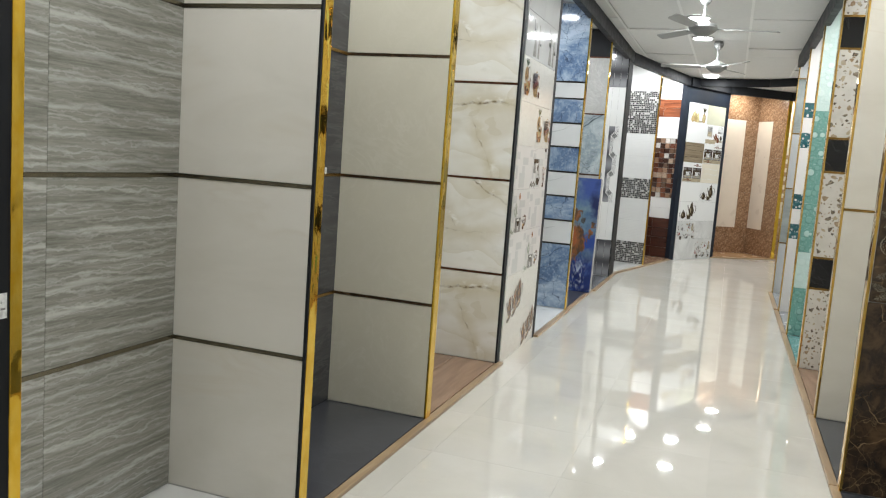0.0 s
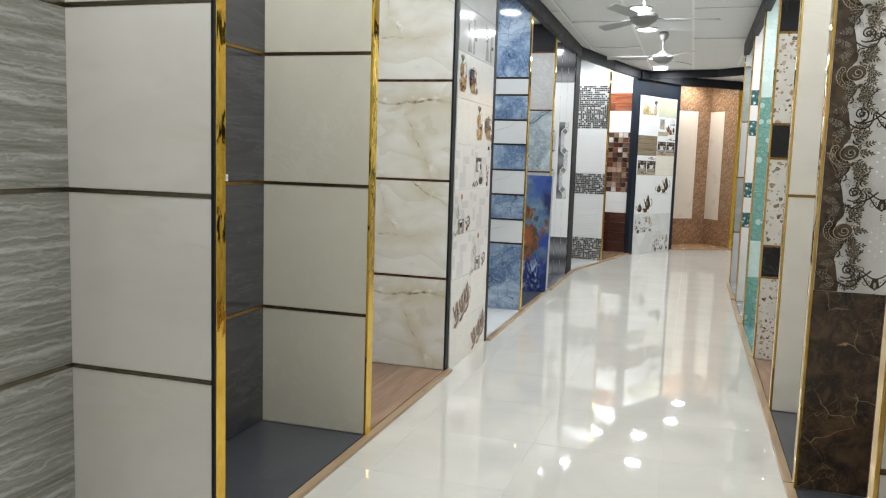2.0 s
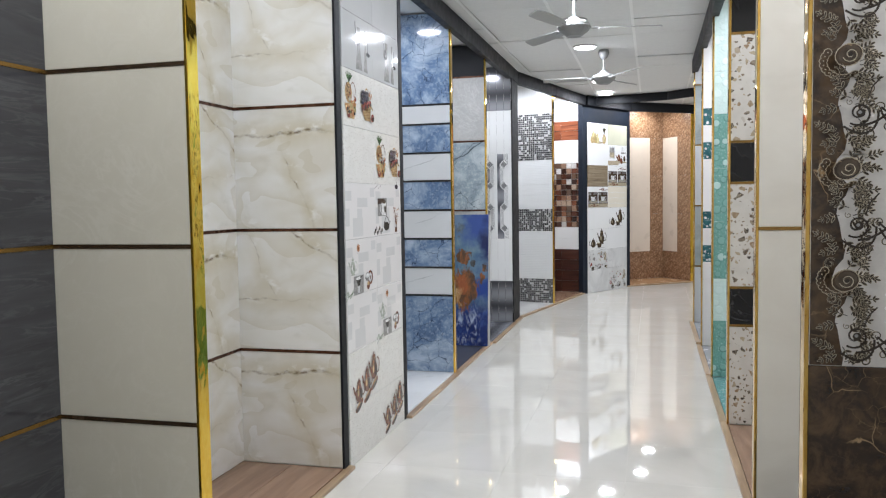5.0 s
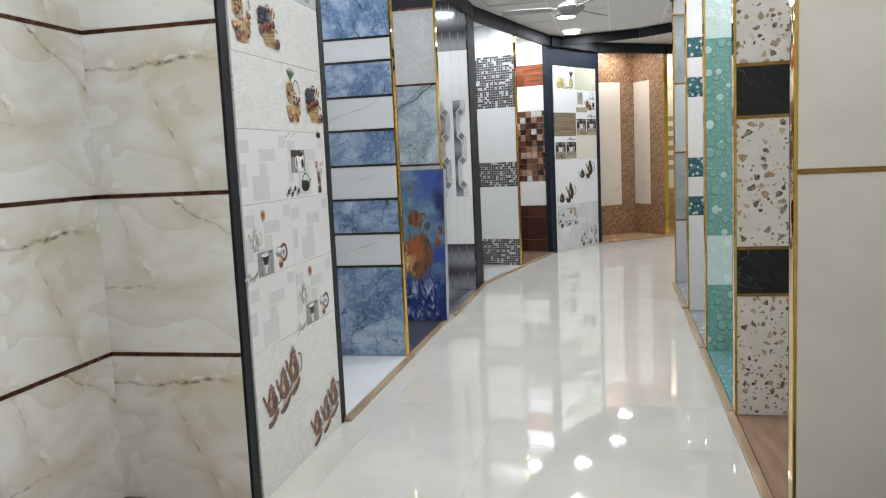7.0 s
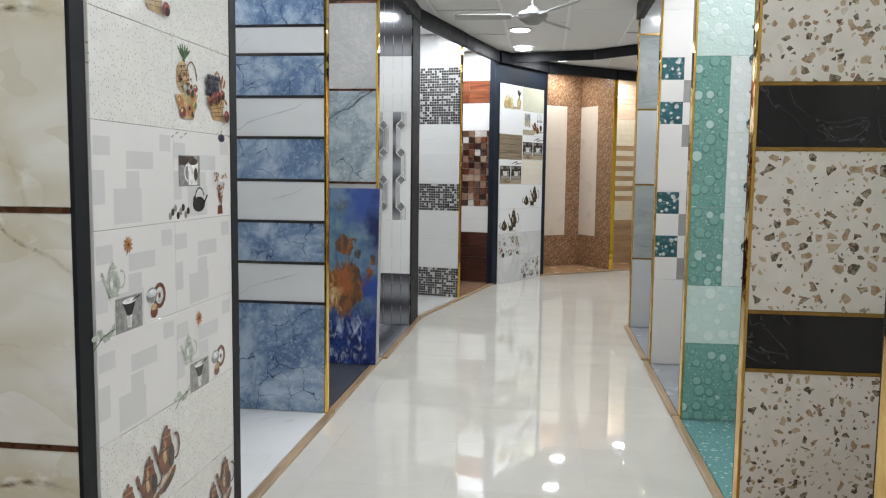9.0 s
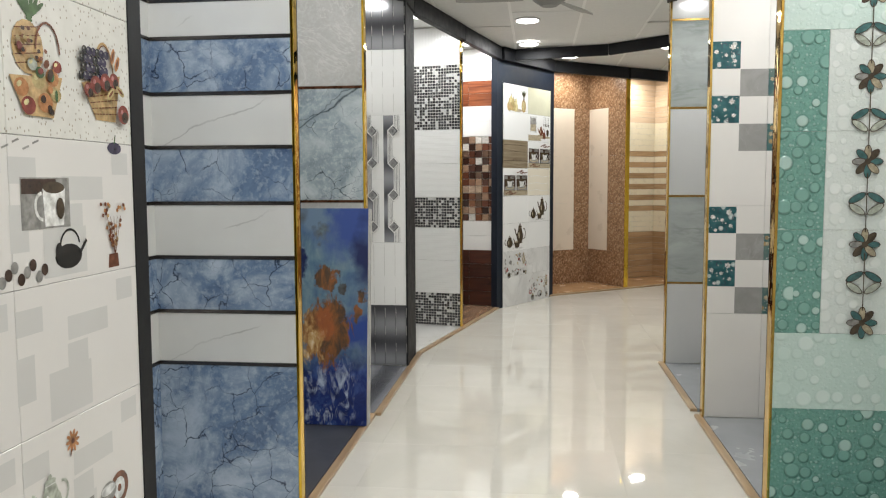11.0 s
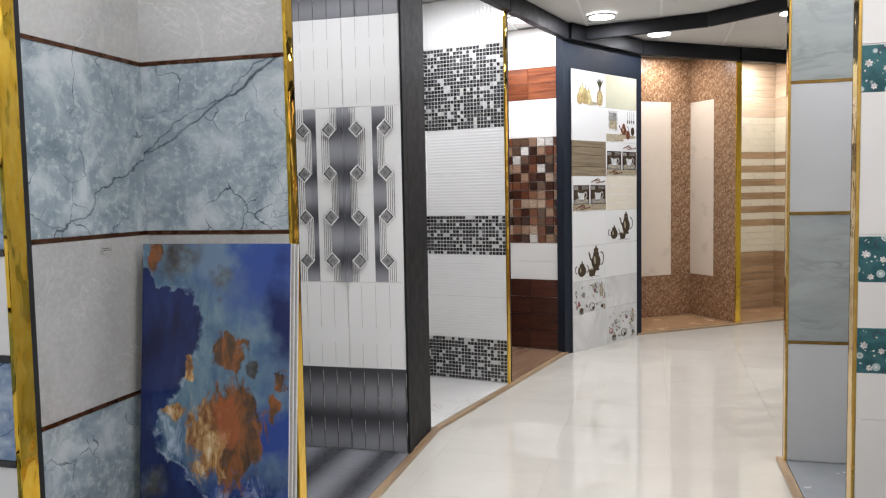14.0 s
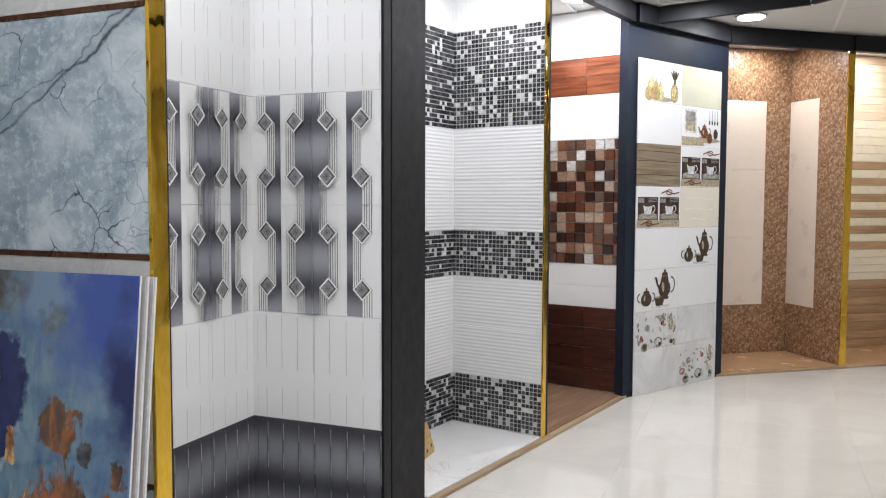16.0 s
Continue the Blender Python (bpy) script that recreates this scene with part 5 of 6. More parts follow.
mo.rect(0.49, 0.60, 1.345, 1.374, I_darkbrown)
mo.add([(0.555, 1.355), (0.63, 1.355), (0.622, 1.28), (0.56, 1.28)], I_white)
mo.ell(0.592, 1.357, 0.036, 0.012, I_olive)
mo.arc(0.552, 1.32, 0.022, 0.026, 90, 270, 0.007, I_white)
mo.ell(0.61, 1.315, 0.014, 0.022, I_olive)
mo.done()
mo = Motif(kp, "printed_kettle", "printed black kettle")
mo.ell(0.635, 1.215, 0.048, 0.026, I_black)
mo.arc(0.64, 1.235, 0.035, 0.035, 10, 170, 0.005, I_black)
mo.stroke([(0.675, 1.22), (0.70, 1.245)], 0.008, I_black)
mo.ell(0.60, 1.225, 0.012, 0.02, I_black)
mo.done()
mo = Motif(kp, "printed_vase", "printed vase of orange flowers")
mo.add([(0.79, 1.205), (0.828, 1.205), (0.832, 1.174), (0.786, 1.174)], I_brown)
for i in range(44):
    u = random.uniform(0.15, 1.0)
    mo.ell(0.809 + random.uniform(-0.06, 0.06) * u, 1.205 + 0.115 * u, 0.0052, 0.0045, (I_orange, I_brown, I_tan, I_brown)[i % 4])
for i in range(5):
    mo.stroke([(0.809, 1.20), (0.78 + 0.014 * i, 1.29)], 0.002, I_brown)
mo.done()
mo = Motif(kp, "printed_sprig", "printed grey flower row")
for i in range(8):
    mo.ell(0.425 + 0.018 * i, 1.184 + 0.012 * (i % 3), 0.011, 0.012, (I_grey, I_darkbrown)[i % 2])
mo.done()
mo = Motif(kp, "printed_cherry", "printed dark fruit")
mo.ell(0.829, 1.445, 0.03, 0.014, I_plum)
mo.stroke([(0.829, 1.455), (0.835, 1.475)], 0.004, I_green)
mo.done()
mo = Motif(kp, "printed_script", "small grey script lines")
for i in range(4):
    mo.stroke([(0.44 + 0.03 * i, 1.43 + 0.012 * (i % 2)), (0.46 + 0.03 * i, 1.437 + 0.012 * (i % 2))], 0.004, I_grey)
mo.done()
for x0 in (0.0, 0.45):
    for cx, w in ((0.24, 0.05), (0.34, 0.03)):
        mo = Motif(kp, "printed_bottle", "printed grey bottle")
        mo.add([(x0 + cx - w, 2.05), (x0 + cx + w, 2.05), (x0 + cx + w * 0.35, 2.18), (x0 + cx + w * 0.5, 2.27), (x0 + cx - w * 0.5, 2.27), (x0 + cx - w * 0.35, 2.18)], I_grey)
        mo.done()
    mo = Motif(kp, "printed_spoon", "printed black spoon", -0.0099)
    mo.ell(x0 + 0.22, 2.20, 0.03, 0.03, I_black, 30)
    mo.stroke([(x0 + 0.20, 2.22), (x0 + 0.19, 2.29)], 0.006, I_black)
    mo.done()
    mo = Motif(kp, "printed_spoon", "printed black spoon", -0.0099)
    mo.ell(x0 + 0.38, 2.15, 0.028, 0.012, I_black)
    mo.stroke([(x0 + 0.375, 2.16), (x0 + 0.37, 2.25)], 0.005, I_black)
    mo.done()

# teapot panel prints
W2 = TW / 2
pot_group(tea, 0.03, 0.62, 0.45, 0.25 + 0.05, I_olive, I_sand, "printed dark bronze teapots")
pot_group(tea, W2 + 0.03, 0.925, 0.42, 0.28, I_olive, I_sand, "printed dark bronze teapots")
for i, (cx, cz, r, m) in enumerate(((0.12, 2.165, 0.050, I_yellow), (0.245, 2.165, 0.050, I_pear), (0.15, 2.20, 0.042, I_pear), (0.19, 2.170, 0.055, I_yellow))):
    mo = Motif(tea, "printed_pear", "printed pale yellow pear", -0.0094 - 0.0006 * i)
    mo.ell(cx, cz + 0.02, r, 0.052, m)
    mo.ell(cx + 0.005, cz + 0.075, r * 0.5, 0.035, m)
    mo.ell(cx - r * 0.4, cz + 0.005, r * 0.35, 0.03, I_tan, 10)
    mo.stroke([(cx + 0.005, cz + 0.105), (cx + 0.012, cz + 0.135)], 0.005, I_darkbrown)
    mo.done()
mo = Motif(tea, "printed_pineapple", "printed pineapple")
mo.ell(0.42, 2.205, 0.048, 0.07, I_tan)
mo.ell(0.42, 2.205, 0.032, 0.052, I_pear)
for a in (-35, -15, 0, 15, 35):
    mo.ell(0.42 + 0.03 * math.sin(radians(a)), 2.32, 0.009, 0.055, I_olive if a else I_green, -a)
for i in range(16):
    mo.ell(0.42 + random.uniform(-0.035, 0.035), 2.205 + random.uniform(-0.055, 0.055), 0.006, 0.005, (I_brown, I_yellow)[i % 2], 0, 6)
mo.done()
mo = Motif(tea, "printed_cloth", "printed pale cloth under the fruit", -0.0092)
mo.add([(0.05, 2.15), (0.25, 2.175), (0.48, 2.155), (0.30, 2.135)], I_sand)
mo.done()


def cup_photos(x, z):
    """Two framed cup photographs with ribbon prints above and below."""
    mo = Motif(tea, "printed_cup_photograph", "printed photographs of coffee cups with a brown ribbon")
    mo.rect(x + 0.005, x + W2 - 0.005, z + 0.005, z + 0.06, I_sand)
    for x0, m in ((x + 0.015, I_darkbrown), (x + 0.265, I_darkbrown)):
        mo.rect(x0, x0 + 0.235, z + 0.06, z + 0.225, m)
        mo.rect(x0 + 0.01, x0 + 0.225, z + 0.065, z + 0.10, I_grey)
        mo.ell(x0 + 0.12, z + 0.095, 0.09, 0.022, I_sand)
        mo.ell(x0 + 0.12, z + 0.099, 0.07, 0.015, I_grey)
        mo.ell(x0 + 0.055, z + 0.15, 0.03, 0.045, I_olive)
        mo.rect(x0 + 0.005, x0 + 0.07, z + 0.185, z + 0.215, I_grey)
        mo.add([(x0 + 0.06, z + 0.17), (x0 + 0.17, z + 0.17), (x0 + 0.15, z + 0.10), (x0 + 0.08, z + 0.10)], I_lgrey)
        mo.ell(x0 + 0.115, z + 0.17, 0.056, 0.014, I_olive)
        mo.arc(x0 + 0.17, z + 0.14, 0.025, 0.025, -90, 90, 0.008, I_lgrey)
        for i in range(3):
            mo.stroke([(x0 + 0.12, z + 0.19 + 0.012 * i), (x0 + 0.225, z + 0.195 + 0.012 * i)], 0.005, I_grey)
    for cx, cz in ((x + 0.14, z + 0.035), (x + 0.37, z + 0.262)):
        for a, b in ((0.0, 180), (180, 360)):
            mo.arc(cx, cz, 0.035, 0.018, a, b, 0.008, I_brown)
        mo.stroke([(cx - 0.10, cz - 0.01), (cx - 0.03, cz + 0.01), (cx + 0.05, cz - 0.012), (cx + 0.12, cz)], 0.009, I_brown)
    return mo.done()


cup_photos(0.0, 1.217)
cup_photos(W2, 1.522)
mo = Motif(tea, "printed_still_life", "printed framed picture, hanging spoons, teapot and jars")
mo.rect(W2 + 0.04, W2 + 0.19, 1.93, 2.11, I_lgrey)
mo.rect(W2 + 0.055, W2 + 0.175, 1.945, 2.09, I_sand)
mo.rect(W2 + 0.055, W2 + 0.175, 2.02, 2.09, I_grey)
for i in range(4):
    mo.stroke([(W2 + 0.36 + 0.035 * i, 2.115), (W2 + 0.36 + 0.035 * i, 2.03)], 0.007, I_grey)
    mo.ell(W2 + 0.36 + 0.035 * i, 2.02, 0.010, 0.018, I_olive)
mo.add([(W2 + 0.005, 1.90), (W2 + 0.25, 1.90), (W2 + 0.30, 1.84), (W2 + 0.005, 1.835)], I_sand)
mo.add([(W2 + 0.22, 1.91), (W2 + 0.50, 1.89), (W2 + 0.50, 1.875), (W2 + 0.27, 1.86)], I_sand)
teapot(mo, W2 + 0.29, 1.90, 0.17, 0.11, I_brown, I_sand)
mo.ell(W2 + 0.36, 1.90, 0.034, 0.042, I_brown)
mo.ell(W2 + 0.44, 1.935, 0.03, 0.04, I_olive)
mo.done()


def floral_print(x, z):
    """Faint crockery and red flowers strewn over one tile, each a print of its own."""
    items = [("printed_flower", "red printed flower", ((0.07, 0.10, 0.034, I_pink), (0.07, 0.105, 0.018, I_red))),
             ("printed_flower", "red printed flower", ((0.33, 0.20, 0.022, I_red), (0.33, 0.20, 0.010, I_pink))),
             ("printed_plate", "grey printed plate", ((0.12, 0.035, 0.042, I_grey), (0.12, 0.04, 0.026, I_olive))),
             ("printed_plate", "grey printed plate", ((0.28, 0.06, 0.050, I_grey), (0.28, 0.065, 0.032, I_lgrey), (0.30, 0.045, 0.018, I_darkbrown))),
             ("printed_plate", "grey printed plate", ((0.15, 0.17, 0.045, I_lgrey), (0.15, 0.175, 0.030, I_grey))),
             ("printed_cup", "pale printed cup", ((0.42, 0.09, 0.034, I_lgrey), (0.44, 0.05, 0.022, I_olive)))]
    for name, label, shapes in items:
        mo = Motif(tea, name, label)
        for cx, cz, r, m in shapes:
            mo.ell(x + cx, z + cz, r, r * 0.8, m)
        mo.done()
    mo = Motif(tea, "printed_teapot", "pale printed teapot")
    teapot(mo, x + 0.43, z + 0.14, 0.11, 0.14, I_sand, I_lgrey)
    mo.done()
    mo = Motif(tea, "printed_fork", "pale printed fork")
    mo.stroke([(x + 0.24, z + 0.25), (x + 0.31, z + 0.255), (x + 0.36, z + 0.24)], 0.010, I_sand)
    mo.done()


def blossoms(x, z):
    """Small grey leaves, buds and flowers strewn thickly over one tile."""
    mo = Motif(tea, "printed_blossoms", "small grey, olive and pink printed blossoms")
    for i in range(46):
        cx, cz = x + random.uniform(0.03, W2 - 0.03), z + random.uniform(0.02, 0.26)
        m = (I_grey, I_lgrey, I_sand, I_grey, I_pink, I_lgrey, I_olive, I_grey)[i % 8]
        r = random.uniform(0.006, 0.016) * (0.7 if m in (I_pink, I_olive) else 1.2)
        mo.ell(cx, cz, r * 1.4, r * 0.7, m, random.uniform(0, 180), 8)
        if i % 3 == 0:
            mo.stroke([(cx, cz), (cx + random.uniform(-0.03, 0.03), cz + random.uniform(-0.03, 0.03))], 0.0025, I_grey)
    return mo.done()


for x, z in ((0.0, 0.31), (W2, 0.01)):
    blossoms(x, z)
    floral_print(x, z)
for z in (1.27, 1.35, 1.43):
    mo = Motif(tea, "relief_line", "pale wavy relief line")
    mo.stroke([(W2 + 0.02, z), (W2 + 0.2, z + 0.012), (W2 + 0.35, z - 0.004), (W2 + 0.49, z + 0.008)], 0.006, I_white)
    mo.done()
for z in (1.60, 1.70, 1.77):
    mo = Motif(tea, "board_line", "dark joint between printed boards")
    mo.stroke([(0.005, z), (0.2, z + 0.004), (W2 - 0.005, z)], 0.004, I_darkbrown)
    mo.done()


# diamond decor and grooves of the steel grey booth
def diamond_decor(parent, x0, w, flip=False):
    """Two diamond columns with wavy steel bands and four fine lines, over one tile width."""
    mo = Motif(parent, "diamond_decor", "steel grey wavy bands, fine lines and diamonds")
    zs = [0.933, 1.045, 1.276, 1.507, 1.737, 1.848]
    columns = ((x0 + w * 0.27, 1, x0 + w * 0.5), (x0 + w * 0.75, 1, x0 + w - 0.001))
    if flip:
        columns = tuple((2 * x0 + w - xc, -1, 2 * x0 + w - edge) for xc, _, edge in columns)
    for c, (xc, side, edge) in enumerate(columns):
        for k in range(5):
            wide = (k + c) % 2 == 0
            inner = xc if wide else xc + side * w * 0.14
            mo.rect(min(inner, edge), max(inner, edge), zs[k], zs[k + 1], M_steelband)
            for i in range(4):
                xl = (xc - side * w * (0.03 + 0.035 * i)) if wide else (xc + side * w * (0.12 - 0.03 * i))
                mo.rect(xl - 0.0014, xl + 0.0014, zs[k], zs[k + 1], M_line)
        for z in zs[1:5]:
            for r, dx, m in ((0.047, 0.0, M_line), (0.0455, 0.0, M_whitetile), (0.036, 0.0, M_line), (0.030, side * 0.004, M_medal), (0.006, side * 0.004, M_line)):
                mo.add([(xc + dx - r, z), (xc + dx, z - r * 1.05), (xc + dx + r, z), (xc + dx, z + r * 1.05)], m)
            for i in range(8):
                a = radians(45 * i)
                mo.ell(xc + side * 0.004 + 0.012 * math.cos(a), z + 0.012 * math.sin(a), 0.0042, 0.0018, M_line, 45 * i, 6)
            mo.arc(xc + side * 0.004, z, 0.009, 0.009, 0, 360, 0.0012, M_line, 12)
    return mo.done()


def grooves(parent, x0, w, n):
    mo = Motif(parent, "grooves", "fine dark vertical grooves")
    for i in range(n + 1):
        x = x0 + w * i / n
        for z0, z1 in ((0.03, 0.465), (2.322, 2.77)):
            mo.rect(x - 0.002, x + 0.002, z0, z1, M_groove)
            for k in range(3):
                zc = z0 + (z1 - z0) * (0.2 + 0.3 * k)
                mo.rect(x + 0.002, x + 0.0045, zc, zc + 0.07, M_softgroove)
        for z0, z1 in ((0.485, 0.605), (0.685, 0.915), (1.87, 2.00), (2.05, 2.16), (2.20, 2.31)):
            mo.rect(x - 0.0012, x + 0.0012, z0, z1, M_softgroove)
    return mo.done()


diamond_decor(d_str, -0.63, 0.315)
diamond_decor(d_str, -0.315, 0.315, True)
for i in range(4):
    diamond_decor(b_str, 0.3 * i, 0.3, i % 2 == 1)
for ob, joints in ((d_str, (-0.315,)), (b_str, (0.3, 0.9))):
    for x in joints:
        mo = Motif(ob, "tile_joint", "dark joint down the steel grey band", -0.0150)
        mo.rect(x - 0.0016, x + 0.0016, 0.933, 1.848, M_groove)
        mo.done()
grooves(d_str, -0.63, 0.63, 8)
grooves(b_str, 0.0, 1.2, 16)


# damask print on the dark marble partition
def damask(z0, h=0.307):
    """One repeat of the border: dark ground, leafy sprigs, two rosettes with scrolls, a beaded garland."""
    mo = Motif(d_r0, "damask_print", "dark brown marble border with scroll and leaf print")
    edge = [(0.080 + 0.014 * math.sin(2 * math.pi * t / 12 * 2) + 0.008 * math.cos(2 * math.pi * t / 12 * 3), z0 + h * t / 12) for t in range(13)]
    mo.add([(0.002, z0)] + edge + [(0.002, z0 + h)], M_emper)

    def leaf(x, z, a, l, m):
        mo.ell(x + l * math.cos(radians(a)), z + l * math.sin(radians(a)), l * 1.15, l * 0.50, I_sand, a, 8)
        mo.ell(x + l * math.cos(radians(a)), z + l * math.sin(radians(a)), l * 0.95, l * 0.34, m, a, 8)

    def sprig(x, z, a, l=0.045, m=M_damaskink):
        mo.stroke([(x, z), (x + l * math.cos(radians(a)), z + l * math.sin(radians(a)))], 0.0022, m)
        for i in range(3):
            t = l * (0.3 + 0.32 * i)
            px, pz = x + t * math.cos(radians(a)), z + t * math.sin(radians(a))
            for sd in (-1, 1):
                leaf(px, pz, a + sd * 52, 0.0088 - 0.0014 * i, m)
        leaf(x + l * math.cos(radians(a)), z + l * math.sin(radians(a)), a, 0.007, m)

    def curl(x, z, r, a, turn=1):
        pts = []
        for i in range(20):
            q = radians(a + turn * 22 * i)
            rr = r * (1 - i / 24)
            pts.append((x + rr * math.cos(q), z + rr * math.sin(q)))
        mo.stroke(pts, r * 0.26, I_sand)
        mo.stroke(pts, r * 0.15, M_damaskink)

    def spiral(x, z, r, a, turns, w, m, back):
        pts = [(x + r * (1 - 0.8 * i / 30) * math.cos(radians(a + turns * 12 * i)), z + r * (1 - 0.8 * i / 30) * math.sin(radians(a + turns * 12 * i))) for i in range(31)]
        if back:
            mo.stroke(pts, w * 1.8, back)
        mo.stroke(pts, w, m)

    def scroll(x, z, r):
        """A thin scroll that ends in a dark eye, with hooks along its outer line."""
        spiral(x, z, r, 230, 1.3, 0.0055, M_damaskink, None)
        mo.ell(x + 0.004, z, r * 0.34, r * 0.34, M_damaskink)
        mo.ell(x + 0.002, z + 0.002, r * 0.14, r * 0.14, I_grey)
        for a in (20, 75, 130):
            curl(x + r * 1.15 * math.cos(radians(a)), z + r * 1.15 * math.sin(radians(a)), r * 0.26, a)

    def paisley(x, z, r):
        """An olive comma with a sand outline and a coiled heart."""
        mo.ell(x, z, r * 1.08, r * 0.92, I_sand, 20)
        mo.ell(x, z, r, r * 0.84, M_emper, 20)
        mo.ell(x + r * 0.05, z + r * 0.02, r * 0.84, r * 0.68, I_olive, 20)
        spiral(x + r * 0.1, z, r * 0.6, 200, 1.4, 0.0028, I_sand, M_damaskink)
        mo.ell(x + r * 0.1, z, r * 0.16, r * 0.16, M_damaskink)

    for i in range(11):
        a = radians(140 + 17 * i)
        mo.ell(0.078 + 0.050 * math.cos(a), z0 + h * 0.80 + 0.042 * math.sin(a), 0.0125, 0.0125 - 0.0006 * i, I_sand, 0, 8)
    for i in range(11):
        a = radians(140 + 17 * i)
        mo.ell(0.078 + 0.050 * math.cos(a), z0 + h * 0.80 + 0.042 * math.sin(a), 0.0100, 0.0100 - 0.0006 * i, M_emper, 0, 8)
        mo.ell(0.078 + 0.050 * math.cos(a), z0 + h * 0.80 + 0.042 * math.sin(a), 0.0022, 0.0022, I_sand, 0, 6)
    for x, t, a in ((0.10, 0.47, 160), (0.075, 0.40, 195), (0.085, 0.53, 130), (0.10, 0.97, 25), (0.095, 0.90, 55), (0.10, 0.66, -25), (0.12, 0.62, 5), (0.055, 0.16, 150), (0.075, 0.11, 200), (0.085, 0.19, -60), (0.06, 0.03, 100), (0.115, 0.70, -60), (0.09, 0.05, 20), (0.10, 0.12, -10), (0.105, 0.40, 15), (0.11, 0.44, 50), (0.10, 0.56, -35), (0.115, 0.78, 20), (0.12, 0.86, -15), (0.30, 0.55, 120), (0.32, 0.62, 160), (0.34, 0.70, 110)):
        sprig(x, z0 + h * t, a)
    for i in range(16):
        a = random.uniform(-70, 70)
        sprig(random.uniform(0.085, 0.13), z0 + h * (0.03 + i / 17), a, 0.036)
    scroll(0.108, z0 + h * 0.31, 0.034)
    paisley(0.078, z0 + h * 0.82, 0.034)
    for x, t, r, a, tn in ((0.128, 0.52, 0.016, 200, 1), (0.04, 0.66, 0.017, 90, -1), (0.035, 0.98, 0.016, 40, 1), (0.125, 0.11, 0.018, 160, -1), (0.17, 0.17, 0.014, 0, 1), (0.055, 0.70, 0.011, 270, 1)):
        curl(x, z0 + h * t, r, a, tn)
    arc = [(0.100 + 0.085 * i / 10, z0 + h * (0.19 + 0.15 * (i / 10) ** 2)) for i in range(11)]
    mo.stroke(arc, 0.0065, M_damaskink)
    under = [(0.060 + 0.085 * math.sin(radians(95 * i / 12)), z0 + h * 0.31 - 0.058 * math.sin(radians(40 + 140 * i / 12))) for i in range(13)]
    mo.stroke(under, 0.0060, M_damaskink)
    curl(0.150, z0 + h * 0.345, 0.014, 200, -1)
    mo.stroke([(0.118, z0 + h * 0.42), (0.128, z0 + h * 0.52), (0.150, z0 + h * 0.60)], 0.0040, M_damaskink)
    for k in range(3):
        g = [(0.150 + 0.10 * i / 10, z0 + h * (0.34 - 0.022 * k - (0.10 + 0.04 * k) * math.sin(math.pi * i / 10))) for i in range(11)]
        if k == 1:
            for x, z in g:
                mo.ell(x, z, 0.0028, 0.0028, M_damaskink, 0, 6)
        else:
            mo.stroke(g, 0.0055, M_damaskink)
    mo.add([(0.191, z0 + h * 0.25), (0.209, z0 + h * 0.25), (0.217, z0 + h * 0.15), (0.200, z0 + h * 0.09), (0.183, z0 + h * 0.15)], M_damaskink)
    mo.ell(0.200, z0 + h * 0.16, 0.005, 0.012, I_sand)
    for i in range(3):
        mo.ell(0.200, z0 + h * (0.05 - 0.03 * i), 0.0028, 0.0028, M_damaskink, 0, 6)
    sprig(0.29, z0 + h * 0.36, 60)
    for i in range(9):
        for j in range(9):
            x = 0.17 + 0.042 * i + (0.021 if j % 2 else 0)
            if x < 0.55:
                mo.ell(x, z0 + h * (0.48 + 0.058 * j), 0.0052, 0.0052, I_white, 0, 6)
    return mo.done()


for i in range(6):
    damask(0.870 + 0.307 * i)

# vine of flowers on the embossed column
mo = Motif(d_g, "printed_vine", "teal and olive printed flowers and leaves")
for z in (2.10, 1.77, 1.44, 1.113, 0.80):
    for i, m in enumerate((I_teal, I_olive, I_sand, I_teal, I_grey, I_olive, I_teal, I_sand)):
        a = 45 * i
        mo.ell(0.330 + 0.030 * math.cos(radians(a)), z + 0.036 * math.sin(radians(a)), 0.030, 0.015, I_darkbrown, a)
        mo.ell(0.330 + 0.031 * math.cos(radians(a)), z + 0.037 * math.sin(radians(a)), 0.026, 0.012, m, a)
    mo.ell(0.330, z, 0.012, 0.012, I_olive)
    for s in (-1, 1):
        for dz, a in ((0.14, 35), (0.185, -30)):
            mo.ell(0.330 + s * 0.035, z + dz, 0.038, 0.015, I_darkbrown, s * a)
            mo.ell(0.330 + s * 0.035, z + dz, 0.034, 0.012, I_pgreen if a > 0 else I_teal, s * a)
    mo.stroke([(0.330, z + 0.05), (0.330, z + 0.28)], 0.004, I_olive)
mo.done()


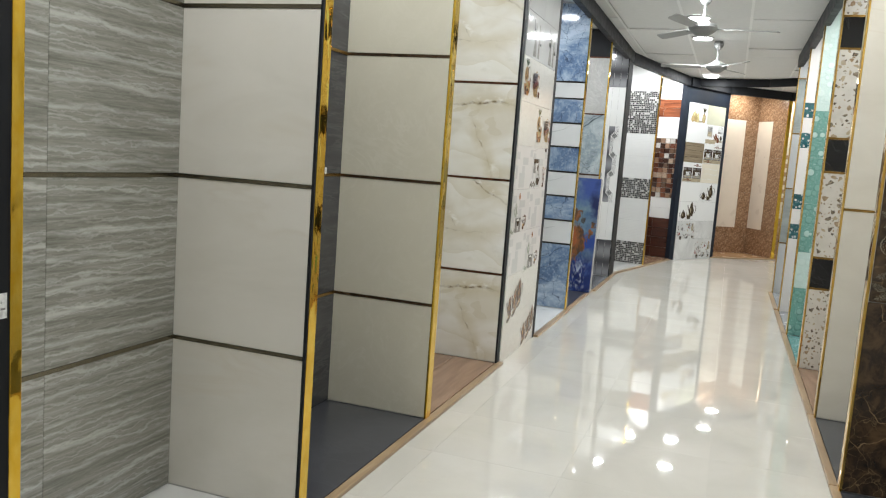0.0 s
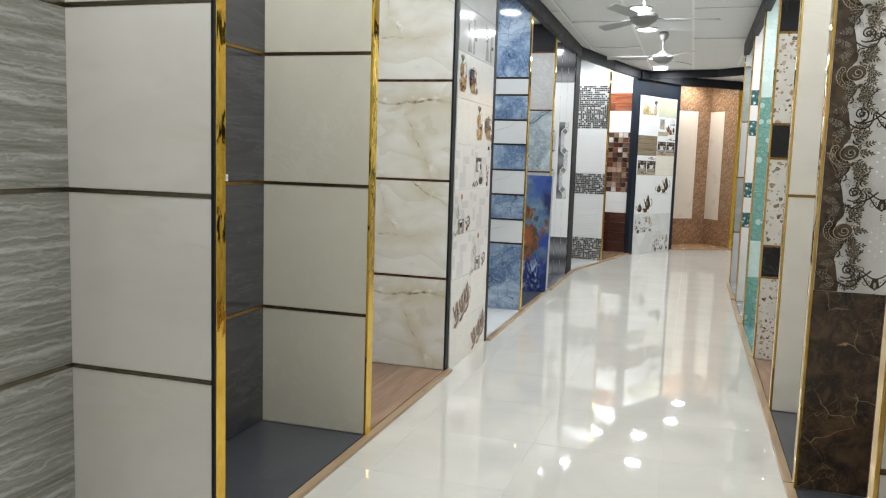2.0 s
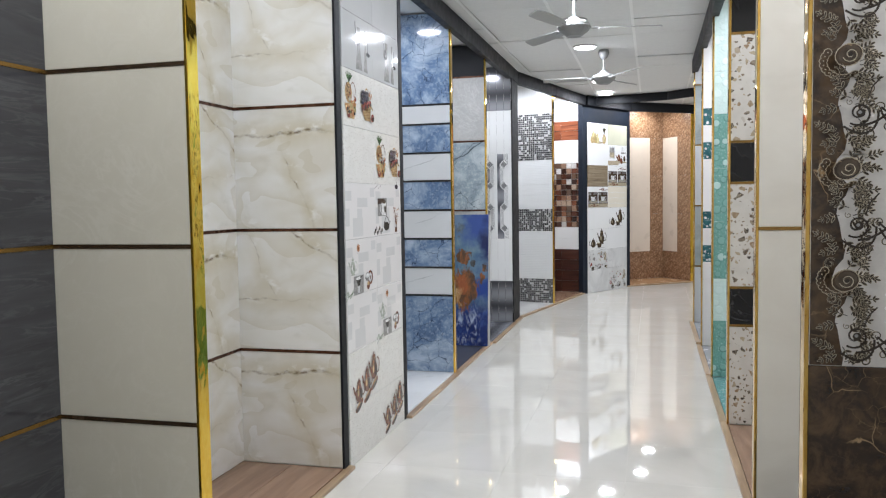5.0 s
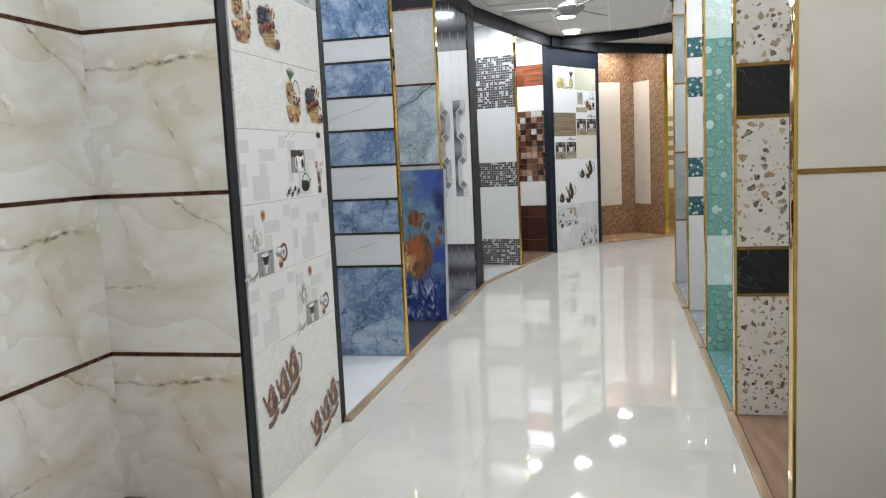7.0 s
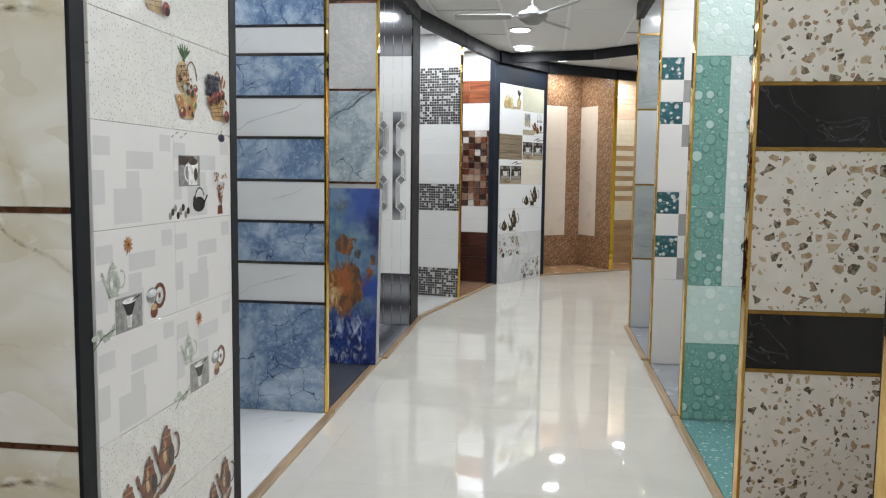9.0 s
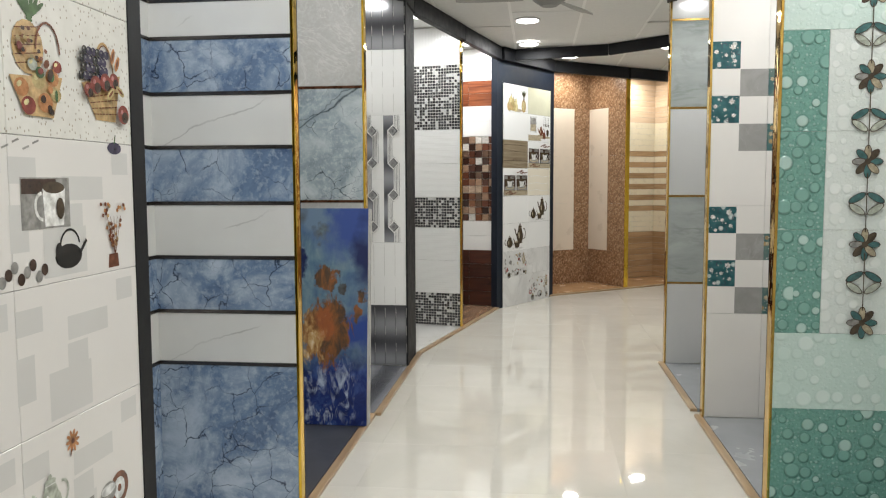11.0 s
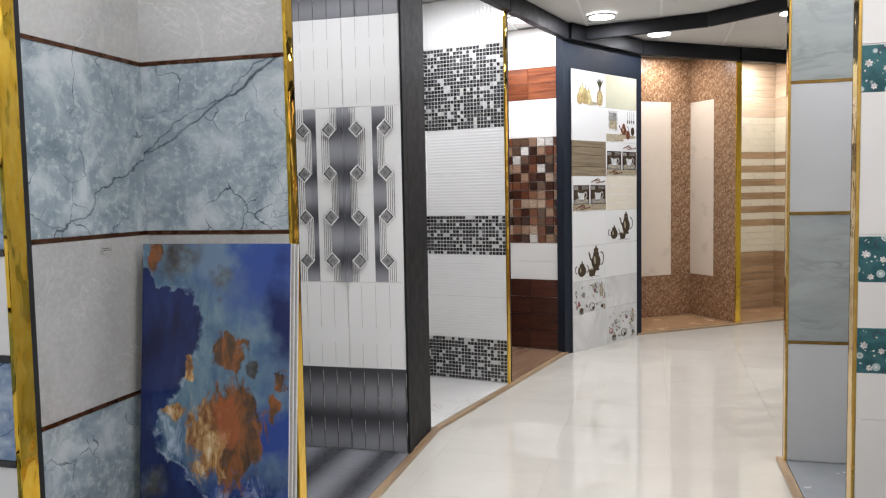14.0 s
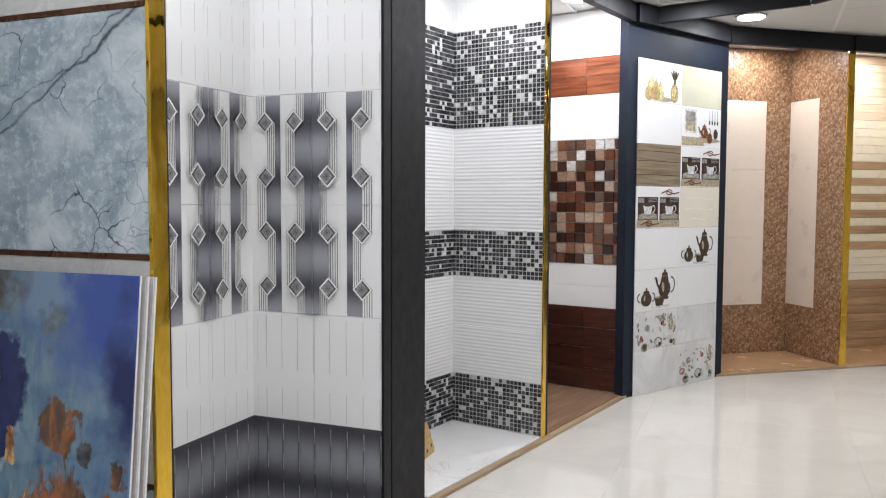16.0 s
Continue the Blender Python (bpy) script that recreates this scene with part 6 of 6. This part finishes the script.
# ceiling fans
def ceiling_fan(x, y, turn):
    ob = thing("ceiling_fan", pose(x, y, CEIL - 0.002, 0, 0, turn), "pale grey three-bladed ceiling fan hanging at rest", "ceiling fan", "ceiling fans")

    def lathe(profile, n=20):
        bm = bmesh.new()
        rings = [[bm.verts.new((r * math.cos(2 * math.pi * i / n), r * math.sin(2 * math.pi * i / n), z)) for i in range(n)] for r, z in profile]
        for a, b in zip(rings, rings[1:]):
            for i in range(n):
                bm.faces.new((a[i], a[(i + 1) % n], b[(i + 1) % n], b[i]))
        bm.faces.new(rings[0]), bm.faces.new(rings[-1])
        return bm

    part("canopy", lathe([(0.045, 0.0), (0.055, -0.03), (0.04, -0.07), (0.02, -0.09)]), M_fanbody, ob)
    part("rod", lathe([(0.011, -0.08), (0.011, -0.22)], 12), M_fanbody, ob)
    part("motor", lathe([(0.03, -0.20), (0.05, -0.225), (0.105, -0.245), (0.115, -0.27), (0.10, -0.295), (0.05, -0.330)]), M_fanbody, ob)
    for k in range(3):
        a = 120 * k
        bm = bmesh.new()
        prof = [(0.16, 0.030), (0.25, 0.042), (0.45, 0.050), (0.56, 0.046), (0.585, 0.028)]
        top = [bm.verts.new((r, w * s, 0.010 * s + 0.003)) for r, w in prof for s in (-1, 1)]
        low = [bm.verts.new((r, w * s, 0.010 * s - 0.003)) for r, w in prof for s in (-1, 1)]
        for i in range(len(prof) - 1):
            for q in (top, low):
                bm.faces.new((q[2 * i], q[2 * i + 2], q[2 * i + 3], q[2 * i + 1]))
            for s in (0, 1):
                bm.faces.new((top[2 * i + s], top[2 * i + 2 + s], low[2 * i + 2 + s], low[2 * i + s]))
        bm.faces.new((top[0], top[1], low[1], low[0])), bm.faces.new((top[-2], top[-1], low[-1], low[-2]))
        bl = part("blade", bm, M_fanblade, ob, "", pose(0, 0, -0.275, 0, 0, a))
        part("bracket", box(0.09, 0.20, -0.015, 0.015, -0.003, 0.004, 0.001), M_fanbody, bl)
    return ob


ceiling_fan(-0.36, 6.66, 10)
ceiling_fan(-0.30, 9.05, 62)


# small stickers on the tiles
def sticker(m, w=0.055, h=0.03, paper=I_white, words=I_grey):
    ob = thing("label_sticker", m, "small pale paper label with faint print lines", "sticker", "paper labels")
    part("paper", box(0, w, -0.0008, 0.0, 0, h), paper, ob)
    part("print", box(0.004, w - 0.004, -0.0011, -0.0009, h * 0.34, h * 0.42), words, ob)
    part("print", box(0.004, w - 0.012, -0.0011, -0.0009, h * 0.60, h * 0.68), words, ob)
    return ob


sticker(pose(-1.938, 8.10, 1.200, 0, 0, 90), 0.055, 0.028, M_greycem, I_black)
sticker(pose(-1.923, 6.925, 1.240, 0, 0, 90), 0.055, 0.026, M_whitem, I_black)
sticker(pose(-1.3495, 2.312, 1.262, 0, 0, 90), 0.013, 0.022)
sticker(pose(-1.3515, 1.000, 0.968, 0, 0, 90), 0.019, 0.052)

# small plywood wedge left standing in the mosaic booth
wd = thing("wooden_wedge", pose(-1.555, 10.60, 0.021, 0, 0, 92), "small yellow plywood wedge with two drilled holes on the booth floor", "wedge")
bm = bmesh.new()
prof = [(0.0, 0.0), (0.165, 0.0), (0.165, 0.025), (0.055, 0.19), (0.0, 0.21)]
fr, bk = [bm.verts.new((x, -0.012, z)) for x, z in prof], [bm.verts.new((x, 0.012, z)) for x, z in prof]
bm.faces.new(fr), bm.faces.new(bk)
for i in range(5):
    bm.faces.new((fr[i], fr[(i + 1) % 5], bk[(i + 1) % 5], bk[i]))
part("board", bm, wood("plywood", C(176, 140, 74), C(198, 162, 92), C(214, 182, 116), "x", 1.0, 0.5), wd)
mo = Motif(wd, "hole", "dark drilled hole", -0.0124)
mo.ell(0.115, 0.05, 0.011, 0.013, I_black)
mo.done()
mo = Motif(wd, "hole", "dark drilled hole", -0.0124)
mo.ell(0.055, 0.035, 0.010, 0.012, I_black)
mo.done()

# flowers printed on the floral squares
for sq, mat in FLORALS:
    if mat is M_greyband:
        continue
    teal = mat is M_floral
    mo = Motif(sq, "printed_flower", "white and teal printed flowers", -0.0011)
    for cx, cz, r, m in ((0.108, 0.118, 0.016, I_lgrey), (0.020, 0.092, 0.012, I_sand if not teal else I_lgrey), (0.072, 0.074, 0.010, I_lgrey if teal else I_brown), (0.118, 0.042, 0.011, I_lgrey if teal else I_teal), (0.036, 0.018, 0.010, I_lgrey if teal else I_sand)):
        for k in range(6):
            a = 60 * k + 20
            mo.ell(cx + r * 0.6 * math.cos(radians(a)), cz + r * 0.6 * math.sin(radians(a)), r * 0.48, r * 0.30, m, a, 8)
        mo.ell(cx, cz, r * 0.22, r * 0.22, I_sand, 0, 8)
    for x, z, r, a in ((0.06, 0.125, 0.014, 0), (0.135, 0.085, 0.010, 90), (0.085, 0.02, 0.012, 200)):
        mo.arc(x, z, r, r, a, a + 230, 0.0028, I_teal if not teal else I_plum)
    for i in range(22):
        r = random.uniform(0.0014, 0.0036)
        mo.ell(random.uniform(0.006, 0.143), random.uniform(0.006, 0.143), r * 1.3, r, (I_lgrey, I_pgreen, I_lgrey, I_teal)[i % 4], random.uniform(0, 180), 6)
    mo.done()
